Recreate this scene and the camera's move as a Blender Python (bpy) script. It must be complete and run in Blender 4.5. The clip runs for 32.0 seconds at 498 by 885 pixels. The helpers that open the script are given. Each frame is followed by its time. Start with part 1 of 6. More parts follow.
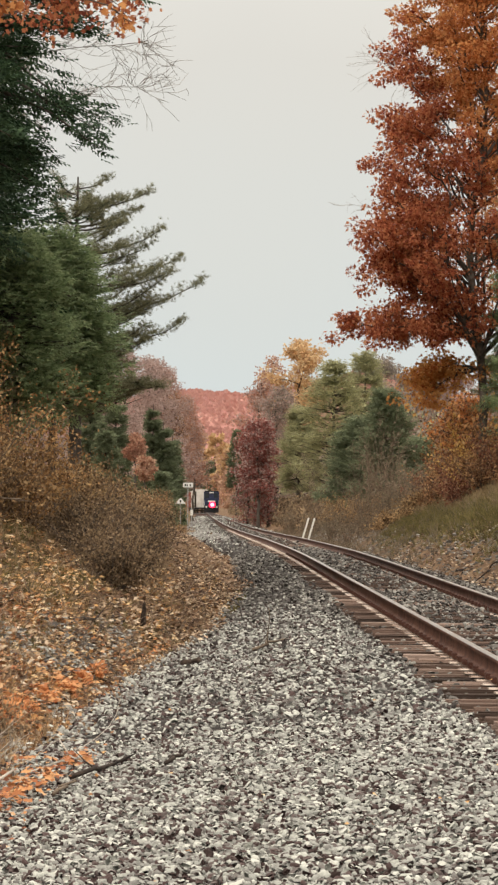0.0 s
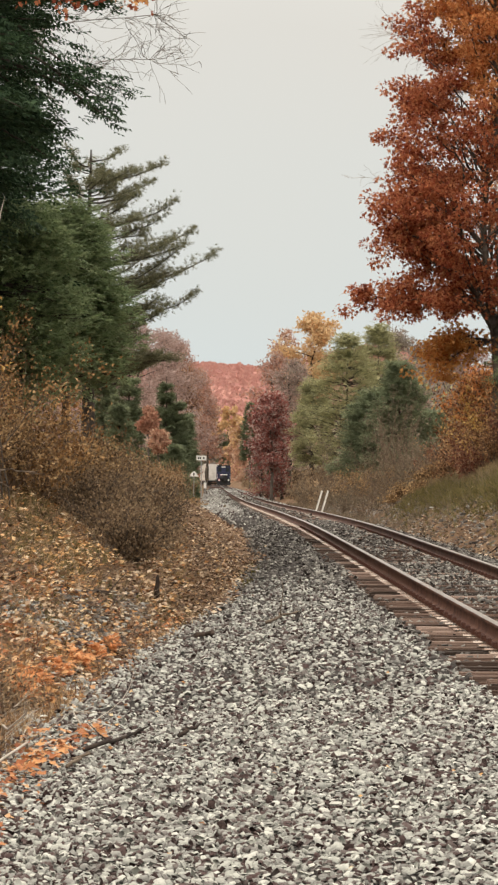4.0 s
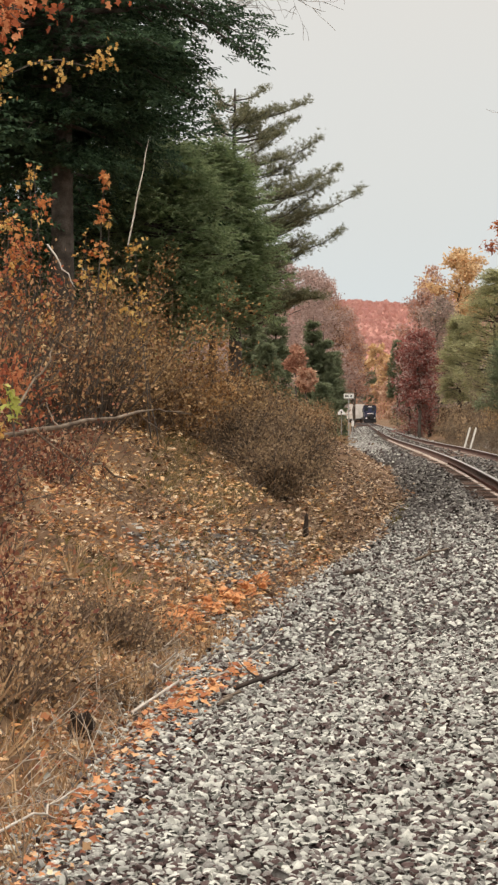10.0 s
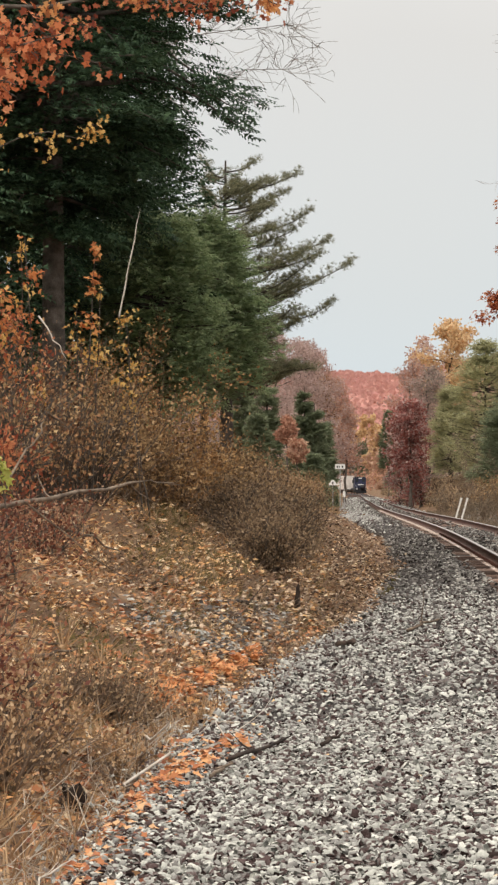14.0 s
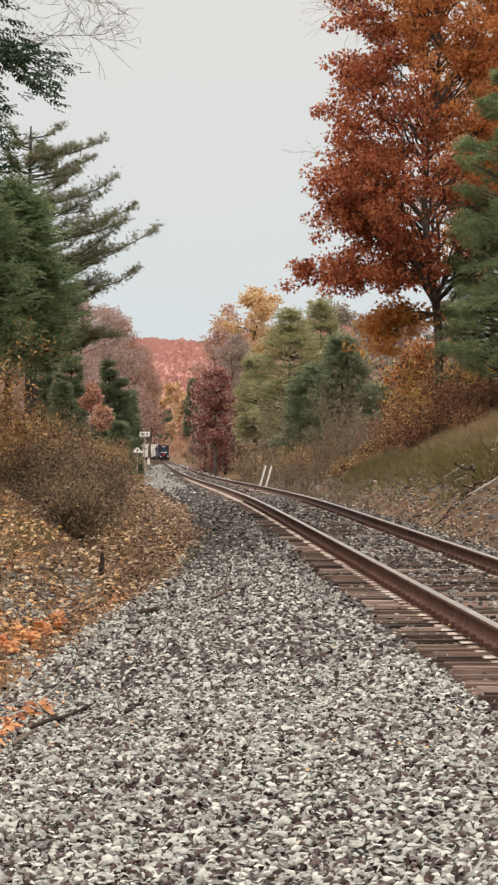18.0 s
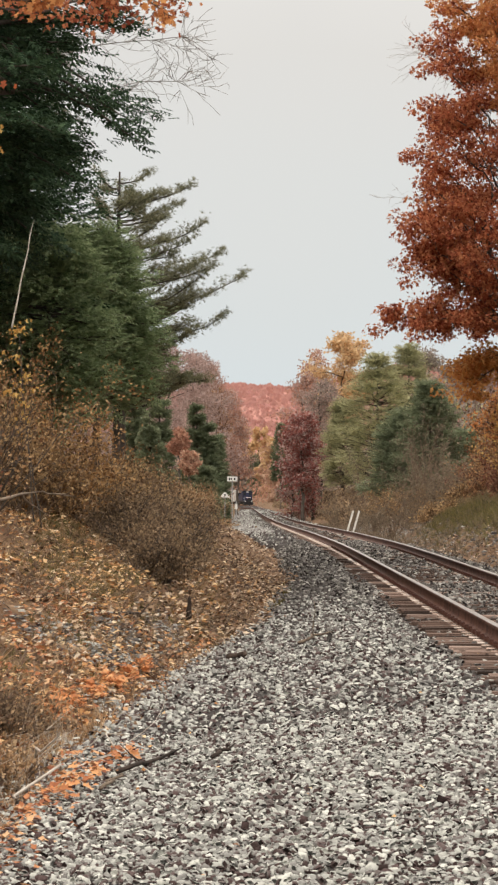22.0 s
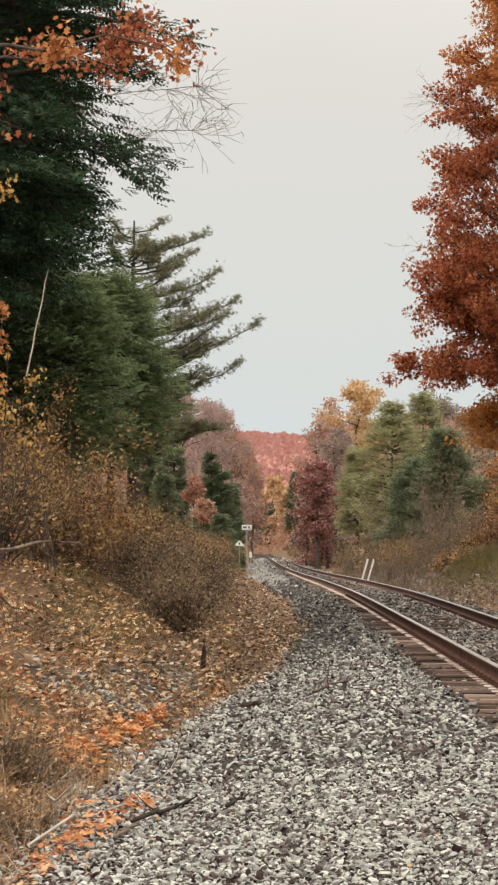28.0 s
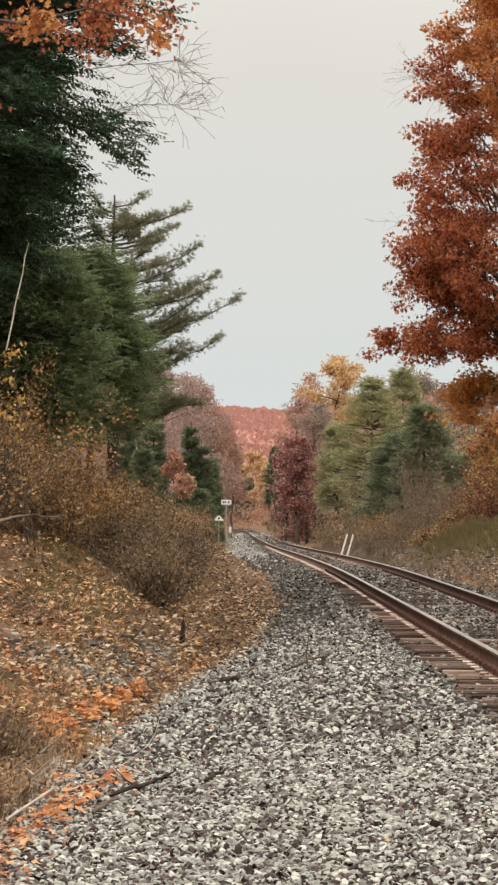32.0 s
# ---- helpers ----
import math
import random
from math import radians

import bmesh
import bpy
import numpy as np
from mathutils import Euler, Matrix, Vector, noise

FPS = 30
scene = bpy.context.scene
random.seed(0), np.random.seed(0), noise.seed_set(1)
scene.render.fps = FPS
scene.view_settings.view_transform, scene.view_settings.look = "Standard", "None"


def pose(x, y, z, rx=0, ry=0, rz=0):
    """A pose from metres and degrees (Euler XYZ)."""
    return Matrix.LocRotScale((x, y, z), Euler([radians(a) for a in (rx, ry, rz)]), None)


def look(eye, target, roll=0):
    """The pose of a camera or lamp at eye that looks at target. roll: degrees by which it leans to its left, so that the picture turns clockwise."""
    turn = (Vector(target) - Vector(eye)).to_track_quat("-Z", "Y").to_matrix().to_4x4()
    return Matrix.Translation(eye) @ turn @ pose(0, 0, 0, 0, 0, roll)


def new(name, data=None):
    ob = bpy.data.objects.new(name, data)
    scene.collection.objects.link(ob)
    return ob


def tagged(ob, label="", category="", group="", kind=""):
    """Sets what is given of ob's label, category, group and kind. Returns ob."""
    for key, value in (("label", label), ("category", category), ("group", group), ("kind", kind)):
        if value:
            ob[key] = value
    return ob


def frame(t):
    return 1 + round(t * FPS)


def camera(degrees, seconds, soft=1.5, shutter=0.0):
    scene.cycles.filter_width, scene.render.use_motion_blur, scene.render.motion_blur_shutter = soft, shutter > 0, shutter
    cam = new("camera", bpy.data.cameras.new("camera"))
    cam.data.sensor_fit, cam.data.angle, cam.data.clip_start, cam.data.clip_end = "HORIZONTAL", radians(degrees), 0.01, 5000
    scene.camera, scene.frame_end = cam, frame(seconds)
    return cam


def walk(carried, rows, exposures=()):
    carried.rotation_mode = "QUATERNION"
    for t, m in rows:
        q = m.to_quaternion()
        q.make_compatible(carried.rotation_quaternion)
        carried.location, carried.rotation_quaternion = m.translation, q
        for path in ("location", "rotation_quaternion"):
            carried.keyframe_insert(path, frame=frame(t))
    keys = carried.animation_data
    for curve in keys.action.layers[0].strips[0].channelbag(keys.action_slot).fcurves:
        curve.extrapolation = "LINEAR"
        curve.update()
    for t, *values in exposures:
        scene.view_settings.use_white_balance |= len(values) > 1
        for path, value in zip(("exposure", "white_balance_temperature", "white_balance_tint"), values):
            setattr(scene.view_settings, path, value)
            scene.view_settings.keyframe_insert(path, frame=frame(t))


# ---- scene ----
import itertools

EYE = Vector((0.0, 0.0, 1.5))


def aim(yaw, pitch, roll):
    """Camera pose at the standing point: degrees to the right, upwards, and of lean."""
    a, b = radians(yaw), radians(pitch)
    way = Vector((math.sin(a) * math.cos(b), math.cos(a) * math.cos(b), math.sin(b)))
    return look(EYE, EYE + 100 * way, roll)


cam = camera(10.08, 32.0, soft=2.4)
walk(cam, [
    (0.0, aim(-1.383, 1.046, 0.59)), (0.5, aim(-1.261, 1.041, 0.63)), (1.0, aim(-1.178, 1.194, 0.53)), (1.5, aim(-1.231, 1.193, 0.47)),
    (2.0, aim(-1.359, 1.003, 0.46)), (2.5, aim(-1.408, 0.787, 0.50)), (3.0, aim(-1.498, 0.593, 0.53)), (3.5, aim(-1.595, 0.477, 0.57)),
    (5.5, aim(-1.790, 0.633, 0.44)), (6.0, aim(-1.807, 0.685, 0.41)), (6.5, aim(-1.865, 0.721, 0.61)), (7.0, aim(-2.108, 0.674, 0.75)),
    (7.5, aim(-2.508, 0.149, 0.98)), (8.0, aim(-2.809, -0.814, 0.71)), (8.5, aim(-3.213, -1.120, 0.17)), (9.0, aim(-3.984, -1.107, -0.13)),
    (9.5, aim(-4.453, -1.031, -0.21)), (10.0, aim(-4.636, -0.772, -0.09)), (10.5, aim(-4.729, -0.463, -0.06)), (11.0, aim(-4.885, -0.214, -0.22)),
    (11.5, aim(-5.105, -0.033, -0.13)), (12.0, aim(-5.306, 0.018, -0.21)), (12.5, aim(-5.526, 0.094, -0.31)), (13.0, aim(-5.661, 0.307, -0.36)),
    (13.5, aim(-5.487, 0.539, -0.33)), (14.0, aim(-4.456, 0.666, -0.24)), (14.5, aim(-2.941, 0.504, -0.12)), (15.0, aim(-1.401, 0.263, 0.07)),
    (15.5, aim(-0.344, 0.115, -0.07)), (17.5, aim(-0.000, -0.020, -0.00)), (18.0, aim(-0.496, -0.003, -0.04)), (18.5, aim(-0.873, 0.208, -0.11)),
    (19.0, aim(-0.998, 0.644, -0.05)), (19.5, aim(-1.085, 0.915, -0.05)), (20.0, aim(-1.211, 0.864, -0.03)), (20.5, aim(-1.424, 0.767, 0.09)),
    (21.0, aim(-1.692, 0.745, 0.19)), (21.5, aim(-2.048, 0.872, 0.09)), (22.0, aim(-2.273, 0.908, 0.10)), (22.5, aim(-2.218, 0.926, 0.12)),
    (23.0, aim(-2.177, 0.906, 0.05)), (23.5, aim(-2.175, 0.793, 0.07)), (24.0, aim(-2.298, 0.869, 0.06)), (24.5, aim(-2.334, 1.113, 0.08)),
    (25.0, aim(-2.262, 1.283, 0.09)), (25.5, aim(-2.329, 1.412, 0.07)), (26.0, aim(-2.452, 1.517, 0.09)), (26.5, aim(-2.533, 1.665, 0.16)),
    (28.5, aim(-2.560, 1.898, 0.04)), (29.0, aim(-2.488, 1.604, 0.06)), (29.5, aim(-2.351, 1.363, 0.10)), (30.0, aim(-2.212, 1.278, 0.04)),
    (30.5, aim(-2.086, 1.606, 0.06)), (31.0, aim(-2.136, 1.751, 0.16)), (31.5, aim(-2.180, 1.659, 0.22)), (32.0, aim(-2.156, 1.382, 0.25)),
], exposures=[(0.0, 0.03, 6720, 8), (8.0, 0.05, 6720, 9), (11.0, 0.06, 6580, 10), (15.0, 0.07, 6450, 10), (19.0, 0.06, 6500, 10), (24.0, 0.05, 6570, 10), (29.0, 0.03, 6680, 9), (32.0, 0.03, 6680, 9)])

# ---------------------------------------------------------------- sky and light
SUN_ELEVATION, SUN_TURN = radians(28), radians(200)
world = bpy.data.worlds.new("overcast_sky")
scene.world = world
world.use_nodes = True
wn, wl = world.node_tree.nodes, world.node_tree.links
wn.clear()
w_out, w_bg = wn.new("ShaderNodeOutputWorld"), wn.new("ShaderNodeBackground")
w_sky = wn.new("ShaderNodeTexSky")
w_sky.sky_type, w_sky.sun_disc = "NISHITA", False
w_sky.sun_elevation, w_sky.sun_rotation = SUN_ELEVATION, SUN_TURN
w_sky.air_density, w_sky.dust_density = 1.0, 3.0
w_co, w_sep, w_ramp = wn.new("ShaderNodeTexCoord"), wn.new("ShaderNodeSeparateXYZ"), wn.new("ShaderNodeValToRGB")
w_noise = wn.new("ShaderNodeTexNoise")
w_noise.inputs["Scale"].default_value, w_noise.inputs["Detail"].default_value = 5.0, 4.0
w_add = wn.new("ShaderNodeMath")
w_add.operation = "MULTIPLY_ADD"
w_add.inputs[1].default_value, w_add.inputs[2].default_value = 0.09, -0.045
w_sum = wn.new("ShaderNodeMath")
w_ramp.color_ramp.elements[0].position, w_ramp.color_ramp.elements[0].color = 0.0, (6.7, 7.65, 8.1, 1)
w_ramp.color_ramp.elements[1].position, w_ramp.color_ramp.elements[1].color = 0.16, (7.5, 7.3, 6.95, 1)
w_top = w_ramp.color_ramp.elements.new(1.0)
w_top.color = (23.2, 21.2, 19.0, 1)
w_mid = w_ramp.color_ramp.elements.new(0.08)
w_mid.color = (7.0, 7.3, 7.3, 1)
w_mix = wn.new("ShaderNodeMix")
w_mix.data_type = "RGBA"
w_mix.inputs[0].default_value = 0.94
wl.new(w_co.outputs["Generated"], w_sep.inputs[0])
wl.new(w_co.outputs["Generated"], w_noise.inputs["Vector"])
wl.new(w_noise.outputs["Fac"], w_add.inputs[0])
wl.new(w_add.outputs[0], w_sum.inputs[0])
wl.new(w_sep.outputs["Z"], w_sum.inputs[1])
wl.new(w_sum.outputs[0], w_ramp.inputs[0])
wl.new(w_sky.outputs[0], w_mix.inputs[6])
wl.new(w_ramp.outputs[0], w_mix.inputs[7])
wl.new(w_mix.outputs[2], w_bg.inputs["Color"])
w_bg.inputs["Strength"].default_value = 0.1
wl.new(w_bg.outputs[0], w_out.inputs[0])

sun = new("sun", bpy.data.lights.new("sun", "SUN"))
sun.data.energy, sun.data.angle, sun.data.color = 1.0, radians(25), (1.0, 0.93, 0.84)
sun.matrix_world = look((-60, -150, 110), (0, 0, 0))

# ---------------------------------------------------------------- materials


def ramp_set(node, cols):
    el = node.color_ramp.elements
    while len(el) < len(cols):
        el.new(0.5)
    for i, c in enumerate(cols):
        el[i].position = i / max(1, len(cols) - 1)
        el[i].color = (*c, 1)


def surface(name, cols, scale=3.0, fine=40.0, rough=0.85, metal=0.0, bump=0.3, vary="noise", through_light=0.0, spec=0.3, coords="Object", stretch=None):
    """A node material: colour from two scales of noise, or one tone for each loose piece or object, with fine relief."""
    m = bpy.data.materials.new(name)
    m.use_nodes = True
    n, k = m.node_tree.nodes, m.node_tree.links
    bsdf = n["Principled BSDF"]
    bsdf.inputs["Roughness"].default_value, bsdf.inputs["Metallic"].default_value = rough, metal
    bsdf.inputs["Specular IOR Level"].default_value = spec
    co = n.new("ShaderNodeTexCoord")
    big, small = n.new("ShaderNodeTexNoise"), n.new("ShaderNodeTexNoise")
    big.inputs["Scale"].default_value, small.inputs["Scale"].default_value = scale, fine
    big.inputs["Detail"].default_value, small.inputs["Detail"].default_value = 5, 3
    place = co.outputs[coords]
    if stretch:
        grow = n.new("ShaderNodeMapping")
        grow.inputs["Scale"].default_value = stretch
        k.new(place, grow.inputs["Vector"])
        place = grow.outputs["Vector"]
    k.new(place, big.inputs["Vector"]), k.new(place, small.inputs["Vector"])
    mix = n.new("ShaderNodeMath")
    mix.operation = "MULTIPLY_ADD"
    mix.inputs[1].default_value = 0.45 if vary == "noise" else 0.25
    k.new(small.outputs["Fac"], mix.inputs[0])
    ramp = n.new("ShaderNodeValToRGB")
    ramp_set(ramp, cols)
    if vary == "noise":
        wide = n.new("ShaderNodeMapRange")
        wide.inputs["From Min"].default_value, wide.inputs["From Max"].default_value = 0.3, 0.7
        wide.inputs["To Min"].default_value, wide.inputs["To Max"].default_value = -0.2, 0.75
        k.new(big.outputs["Fac"], wide.inputs[0])
        k.new(wide.outputs[0], mix.inputs[2])
    else:
        src = n.new("ShaderNodeNewGeometry").outputs["Random Per Island"] if vary == "island" else n.new("ShaderNodeObjectInfo").outputs["Random"]
        shift = n.new("ShaderNodeMath")
        shift.operation = "MULTIPLY_ADD"
        shift.inputs[1].default_value, shift.inputs[2].default_value = 1.0, -0.125
        k.new(src, shift.inputs[0]), k.new(shift.outputs[0], mix.inputs[2])
    k.new(mix.outputs[0], ramp.inputs[0])
    k.new(ramp.outputs[0], bsdf.inputs["Base Color"])
    if bump:
        b = n.new("ShaderNodeBump")
        b.inputs["Strength"].default_value, b.inputs["Distance"].default_value = bump, 0.02
        k.new(small.outputs["Fac"], b.inputs["Height"]), k.new(b.outputs[0], bsdf.inputs["Normal"])
    if through_light:
        tr, ms, out = n.new("ShaderNodeBsdfTranslucent"), n.new("ShaderNodeMixShader"), n["Material Output"]
        ms.inputs[0].default_value = through_light
        k.new(ramp.outputs[0], tr.inputs["Color"])
        k.new(bsdf.outputs[0], ms.inputs[1]), k.new(tr.outputs[0], ms.inputs[2]), k.new(ms.outputs[0], out.inputs["Surface"])
    return m


def leafy(name, cols, through_light=0.35):
    return surface(name, cols, 1.5, 25, 0.7, bump=0, vary="island", through_light=through_light, spec=0.25)


M_SOIL = surface("leaf_litter_soil", [(0.08, 0.043, 0.023), (0.165, 0.097, 0.053), (0.265, 0.17, 0.098)], 1.2, 14, 0.95, bump=0.8)
# bed sheet painted near black: the shade in gaps between the loose stones
M_GAP_SHADE_BED = surface("ballast_bed", [(0.014, 0.011, 0.011), (0.034, 0.028, 0.026), (0.08, 0.07, 0.064)], 3, 38, 0.9, bump=1.0)
M_STONE = surface("ballast_stone", [(0.028, 0.016, 0.014), (0.1, 0.066, 0.063), (0.236, 0.231, 0.218), (0.344, 0.347, 0.324), (0.452, 0.46, 0.424), (0.66, 0.665, 0.613)], 6, 60, 0.85, vary="island")
M_STONE_ONE = surface("ballast_stone_single", [(0.028, 0.016, 0.014), (0.1, 0.066, 0.063), (0.236, 0.231, 0.218), (0.344, 0.347, 0.324), (0.452, 0.46, 0.424), (0.66, 0.665, 0.613)], 6, 60, 0.85, vary="object")
M_RAIL = surface("rusty_rail_side", [(0.045, 0.017, 0.012), (0.098, 0.042, 0.029), (0.165, 0.082, 0.057)], 4, 60, 0.7, metal=0.15)
M_RAILTOP = surface("worn_rail_top", [(0.35, 0.31, 0.28), (0.55, 0.52, 0.49)], 2, 40, 0.35, metal=0.8, bump=0.05)
M_TIE = surface("weathered_tie_wood", [(0.025, 0.016, 0.012), (0.075, 0.048, 0.037), (0.18, 0.118, 0.094), (0.34, 0.25, 0.208)], 5, 34, 0.9, bump=0.9, vary="object", stretch=(0.12, 1.6, 1.6))
M_PLATE = surface("tie_plate_steel", [(0.3, 0.21, 0.165), (0.44, 0.35, 0.29), (0.58, 0.49, 0.43)], 8, 50, 0.26, metal=0.4, vary="object")
M_LITTER = leafy("fallen_leaf", [(0.2, 0.084, 0.038), (0.46, 0.225, 0.088), (0.63, 0.365, 0.155), (0.74, 0.52, 0.28), (0.82, 0.69, 0.49)], 0.15)
M_LITTER_WARM = leafy("russet_fallen_leaf", [(0.18, 0.06, 0.032), (0.4, 0.15, 0.068), (0.57, 0.27, 0.12), (0.68, 0.46, 0.27)], 0.15)
M_LITTER_PALE = leafy("pale_dry_leaf", [(0.4, 0.27, 0.17), (0.6, 0.46, 0.32), (0.76, 0.66, 0.52)], 0.15)
# mostly deep browns with a few pale leaves
M_LITTER_DARK = leafy("dark_brown_leaf", [(0.05, 0.032, 0.024), (0.14, 0.083, 0.053), (0.27, 0.16, 0.092), (0.7, 0.57, 0.42)], 0.15)
M_ORANGE_PILE = leafy("fresh_orange_leaf", [(0.42, 0.16, 0.065), (0.62, 0.26, 0.105), (0.74, 0.41, 0.19)], 0.2)
M_BARK = surface("grey_brown_bark", [(0.035, 0.03, 0.026), (0.09, 0.075, 0.062), (0.16, 0.14, 0.12)], 5, 40, 0.95, bump=0.7)
M_TWIG = surface("bare_twig", [(0.11, 0.075, 0.052), (0.23, 0.165, 0.118)], 3, 20, 0.9, bump=0)
M_HEMLOCK = leafy("hemlock_needles", [(0.025, 0.049, 0.029), (0.056, 0.102, 0.055), (0.1, 0.165, 0.085)], 0.34)
M_PINE = leafy("white_pine_needles", [(0.115, 0.122, 0.076), (0.215, 0.217, 0.132), (0.36, 0.35, 0.215)], 0.5)
M_CEDAR = leafy("green_conifer_needles", [(0.145, 0.205, 0.105), (0.247, 0.318, 0.164), (0.362, 0.425, 0.228)], 0.5)
# needles of the far conifers: distance haze is mixed into both colours as paleness
M_FARPINE = leafy("haze_paled_yellow_green_needles", [(0.29, 0.29, 0.165), (0.42, 0.415, 0.24), (0.56, 0.545, 0.32)], 0.55)
M_FARDARK = leafy("haze_paled_green_needles", [(0.135, 0.165, 0.1), (0.205, 0.24, 0.145), (0.29, 0.325, 0.2)], 0.48)
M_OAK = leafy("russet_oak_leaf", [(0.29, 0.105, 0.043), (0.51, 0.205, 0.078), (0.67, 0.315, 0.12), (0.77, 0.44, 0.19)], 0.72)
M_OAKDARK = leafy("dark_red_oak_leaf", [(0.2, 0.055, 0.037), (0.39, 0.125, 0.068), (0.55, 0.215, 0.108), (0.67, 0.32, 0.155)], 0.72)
# pale, nearly even tones: haze over the ridge put into the crown colour
M_CROWN = leafy("hazed_ridge_crown", [(0.48, 0.265, 0.235), (0.5, 0.28, 0.247), (0.52, 0.295, 0.257), (0.545, 0.325, 0.27)], 0.3)
M_SPOTBARK = surface("spotted_grey_bark", [(0.02, 0.018, 0.016), (0.06, 0.053, 0.046), (0.13, 0.118, 0.104), (0.4, 0.37, 0.33)], 7, 22, 0.9)
M_PALETWIG = surface("pale_fine_twig", [(0.3, 0.26, 0.23), (0.44, 0.4, 0.36)], 3, 20, 0.9, bump=0)
M_STONE_DIRTY = surface("rust_stained_stone", [(0.022, 0.016, 0.016), (0.07, 0.062, 0.058), (0.13, 0.12, 0.112), (0.21, 0.2, 0.185), (0.4, 0.39, 0.355)], 6, 60, 0.9, vary="island")
M_SALMON = leafy("salmon_leaf", [(0.34, 0.17, 0.12), (0.46, 0.25, 0.175), (0.56, 0.34, 0.235)])
M_MAPLE = leafy("orange_maple_leaf", [(0.2, 0.05, 0.022), (0.42, 0.12, 0.05), (0.58, 0.2, 0.085), (0.7, 0.34, 0.17)], 0.4)
M_RUSTMAPLE = leafy("burnt_orange_leaf", [(0.34, 0.1, 0.04), (0.52, 0.19, 0.065), (0.64, 0.32, 0.12)], 0.45)
M_YELLOW = leafy("golden_leaf", [(0.42, 0.22, 0.06), (0.6, 0.37, 0.11), (0.74, 0.53, 0.2)], 0.45)
M_TUFTLEAF = leafy("orange_brown_oak_leaf", [(0.42, 0.17, 0.06), (0.6, 0.3, 0.1), (0.72, 0.44, 0.17)], 0.75)
# gold and orange for far trees, paled and dulled in colour for haze
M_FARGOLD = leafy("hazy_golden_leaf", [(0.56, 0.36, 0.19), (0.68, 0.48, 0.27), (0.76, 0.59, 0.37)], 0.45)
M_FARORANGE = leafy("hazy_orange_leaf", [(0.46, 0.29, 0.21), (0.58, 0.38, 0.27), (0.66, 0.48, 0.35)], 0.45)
M_RED = leafy("crimson_leaf", [(0.2, 0.075, 0.068), (0.34, 0.125, 0.108), (0.46, 0.2, 0.165)], 0.4)
M_REDBROWN = leafy("red_brown_leaf", [(0.08, 0.03, 0.022), (0.17, 0.062, 0.042), (0.29, 0.12, 0.07), (0.46, 0.29, 0.18)])
# bare far crowns, their twig colour lightened to carry the haze
M_MAUVE = leafy("haze_paled_mauve_crown", [(0.33, 0.235, 0.21), (0.46, 0.34, 0.305), (0.56, 0.43, 0.39)], 0.45)
M_RUST = leafy("rust_brown_leaf", [(0.07, 0.036, 0.022), (0.15, 0.076, 0.042), (0.25, 0.13, 0.067), (0.4, 0.22, 0.11), (0.58, 0.37, 0.19)])
M_GOLDBROWN = leafy("golden_brown_leaf", [(0.13, 0.063, 0.028), (0.28, 0.15, 0.064), (0.42, 0.245, 0.105), (0.6, 0.38, 0.18)])
M_OLIVEBROWN = leafy("olive_brown_leaf", [(0.08, 0.05, 0.03), (0.17, 0.106, 0.058), (0.28, 0.18, 0.092), (0.42, 0.28, 0.145), (0.57, 0.4, 0.21)])
M_DARKBRUSH = leafy("grey_brown_brush", [(0.08, 0.054, 0.036), (0.165, 0.113, 0.073), (0.265, 0.19, 0.12), (0.43, 0.31, 0.19)])
M_DRYBROWN = leafy("dry_brown_leaf", [(0.10, 0.065, 0.04), (0.2, 0.135, 0.08), (0.33, 0.22, 0.12), (0.48, 0.33, 0.17)])
M_STRAW = leafy("dry_grass", [(0.2, 0.115, 0.06), (0.39, 0.245, 0.13), (0.56, 0.41, 0.255)], 0.25)
M_GREENLEAF = leafy("fresh_green_leaf", [(0.28, 0.32, 0.07), (0.43, 0.46, 0.11), (0.58, 0.57, 0.2)])
M_MOSSGRASS = leafy("olive_grass", [(0.07, 0.063, 0.024), (0.15, 0.13, 0.048), (0.26, 0.21, 0.085)], 0.25)
# hill colour lightened towards pink to include the haze
M_HILL = surface("hazed_autumn_hill", [(0.36, 0.17, 0.158), (0.44, 0.215, 0.188), (0.52, 0.28, 0.23)], 0.022, 0.2, 1.0, bump=0)
M_GREYBRUSH = leafy("grey_brush", [(0.11, 0.088, 0.064), (0.2, 0.16, 0.115), (0.31, 0.25, 0.175)])
M_GREYTREE = leafy("grey_bare_crown", [(0.23, 0.19, 0.16), (0.33, 0.28, 0.235), (0.43, 0.37, 0.315)], 0.4)
M_TANGRASS = leafy("tan_bank_grass", [(0.13, 0.092, 0.05), (0.22, 0.16, 0.085), (0.34, 0.25, 0.14)], 0.25)

# ---------------------------------------------------------------- building blocks


def raw_mesh(name, verts, faces, mat):
    """A mesh from arrays: verts (n, 3), faces (m, k)."""
    verts, faces = np.asarray(verts, np.float32), np.asarray(faces, np.int32)
    me = bpy.data.meshes.new(name)
    me.vertices.add(len(verts)), me.loops.add(faces.size), me.polygons.add(len(faces))
    me.vertices.foreach_set("co", verts.ravel())
    me.loops.foreach_set("vertex_index", faces.ravel())
    me.polygons.foreach_set("loop_start", np.arange(0, faces.size, faces.shape[1], dtype=np.int32))
    me.update(calc_edges=True)
    me.materials.append(mat)
    return me


def mesh_part(name, verts, faces, mat, parent=None, label="", smooth=False):
    me = raw_mesh(name, verts, faces, mat)
    if smooth:
        me.shade_smooth()
    ob = new(name, me)
    ob.parent = parent
    return tagged(ob, label)


def part(name, bm, mat, parent=None, label=""):
    me = bpy.data.meshes.new(name)
    bm.to_mesh(me)
    bm.free()
    me.materials.append(mat)
    ob = new(name, me)
    ob.parent = parent
    return tagged(ob, label)


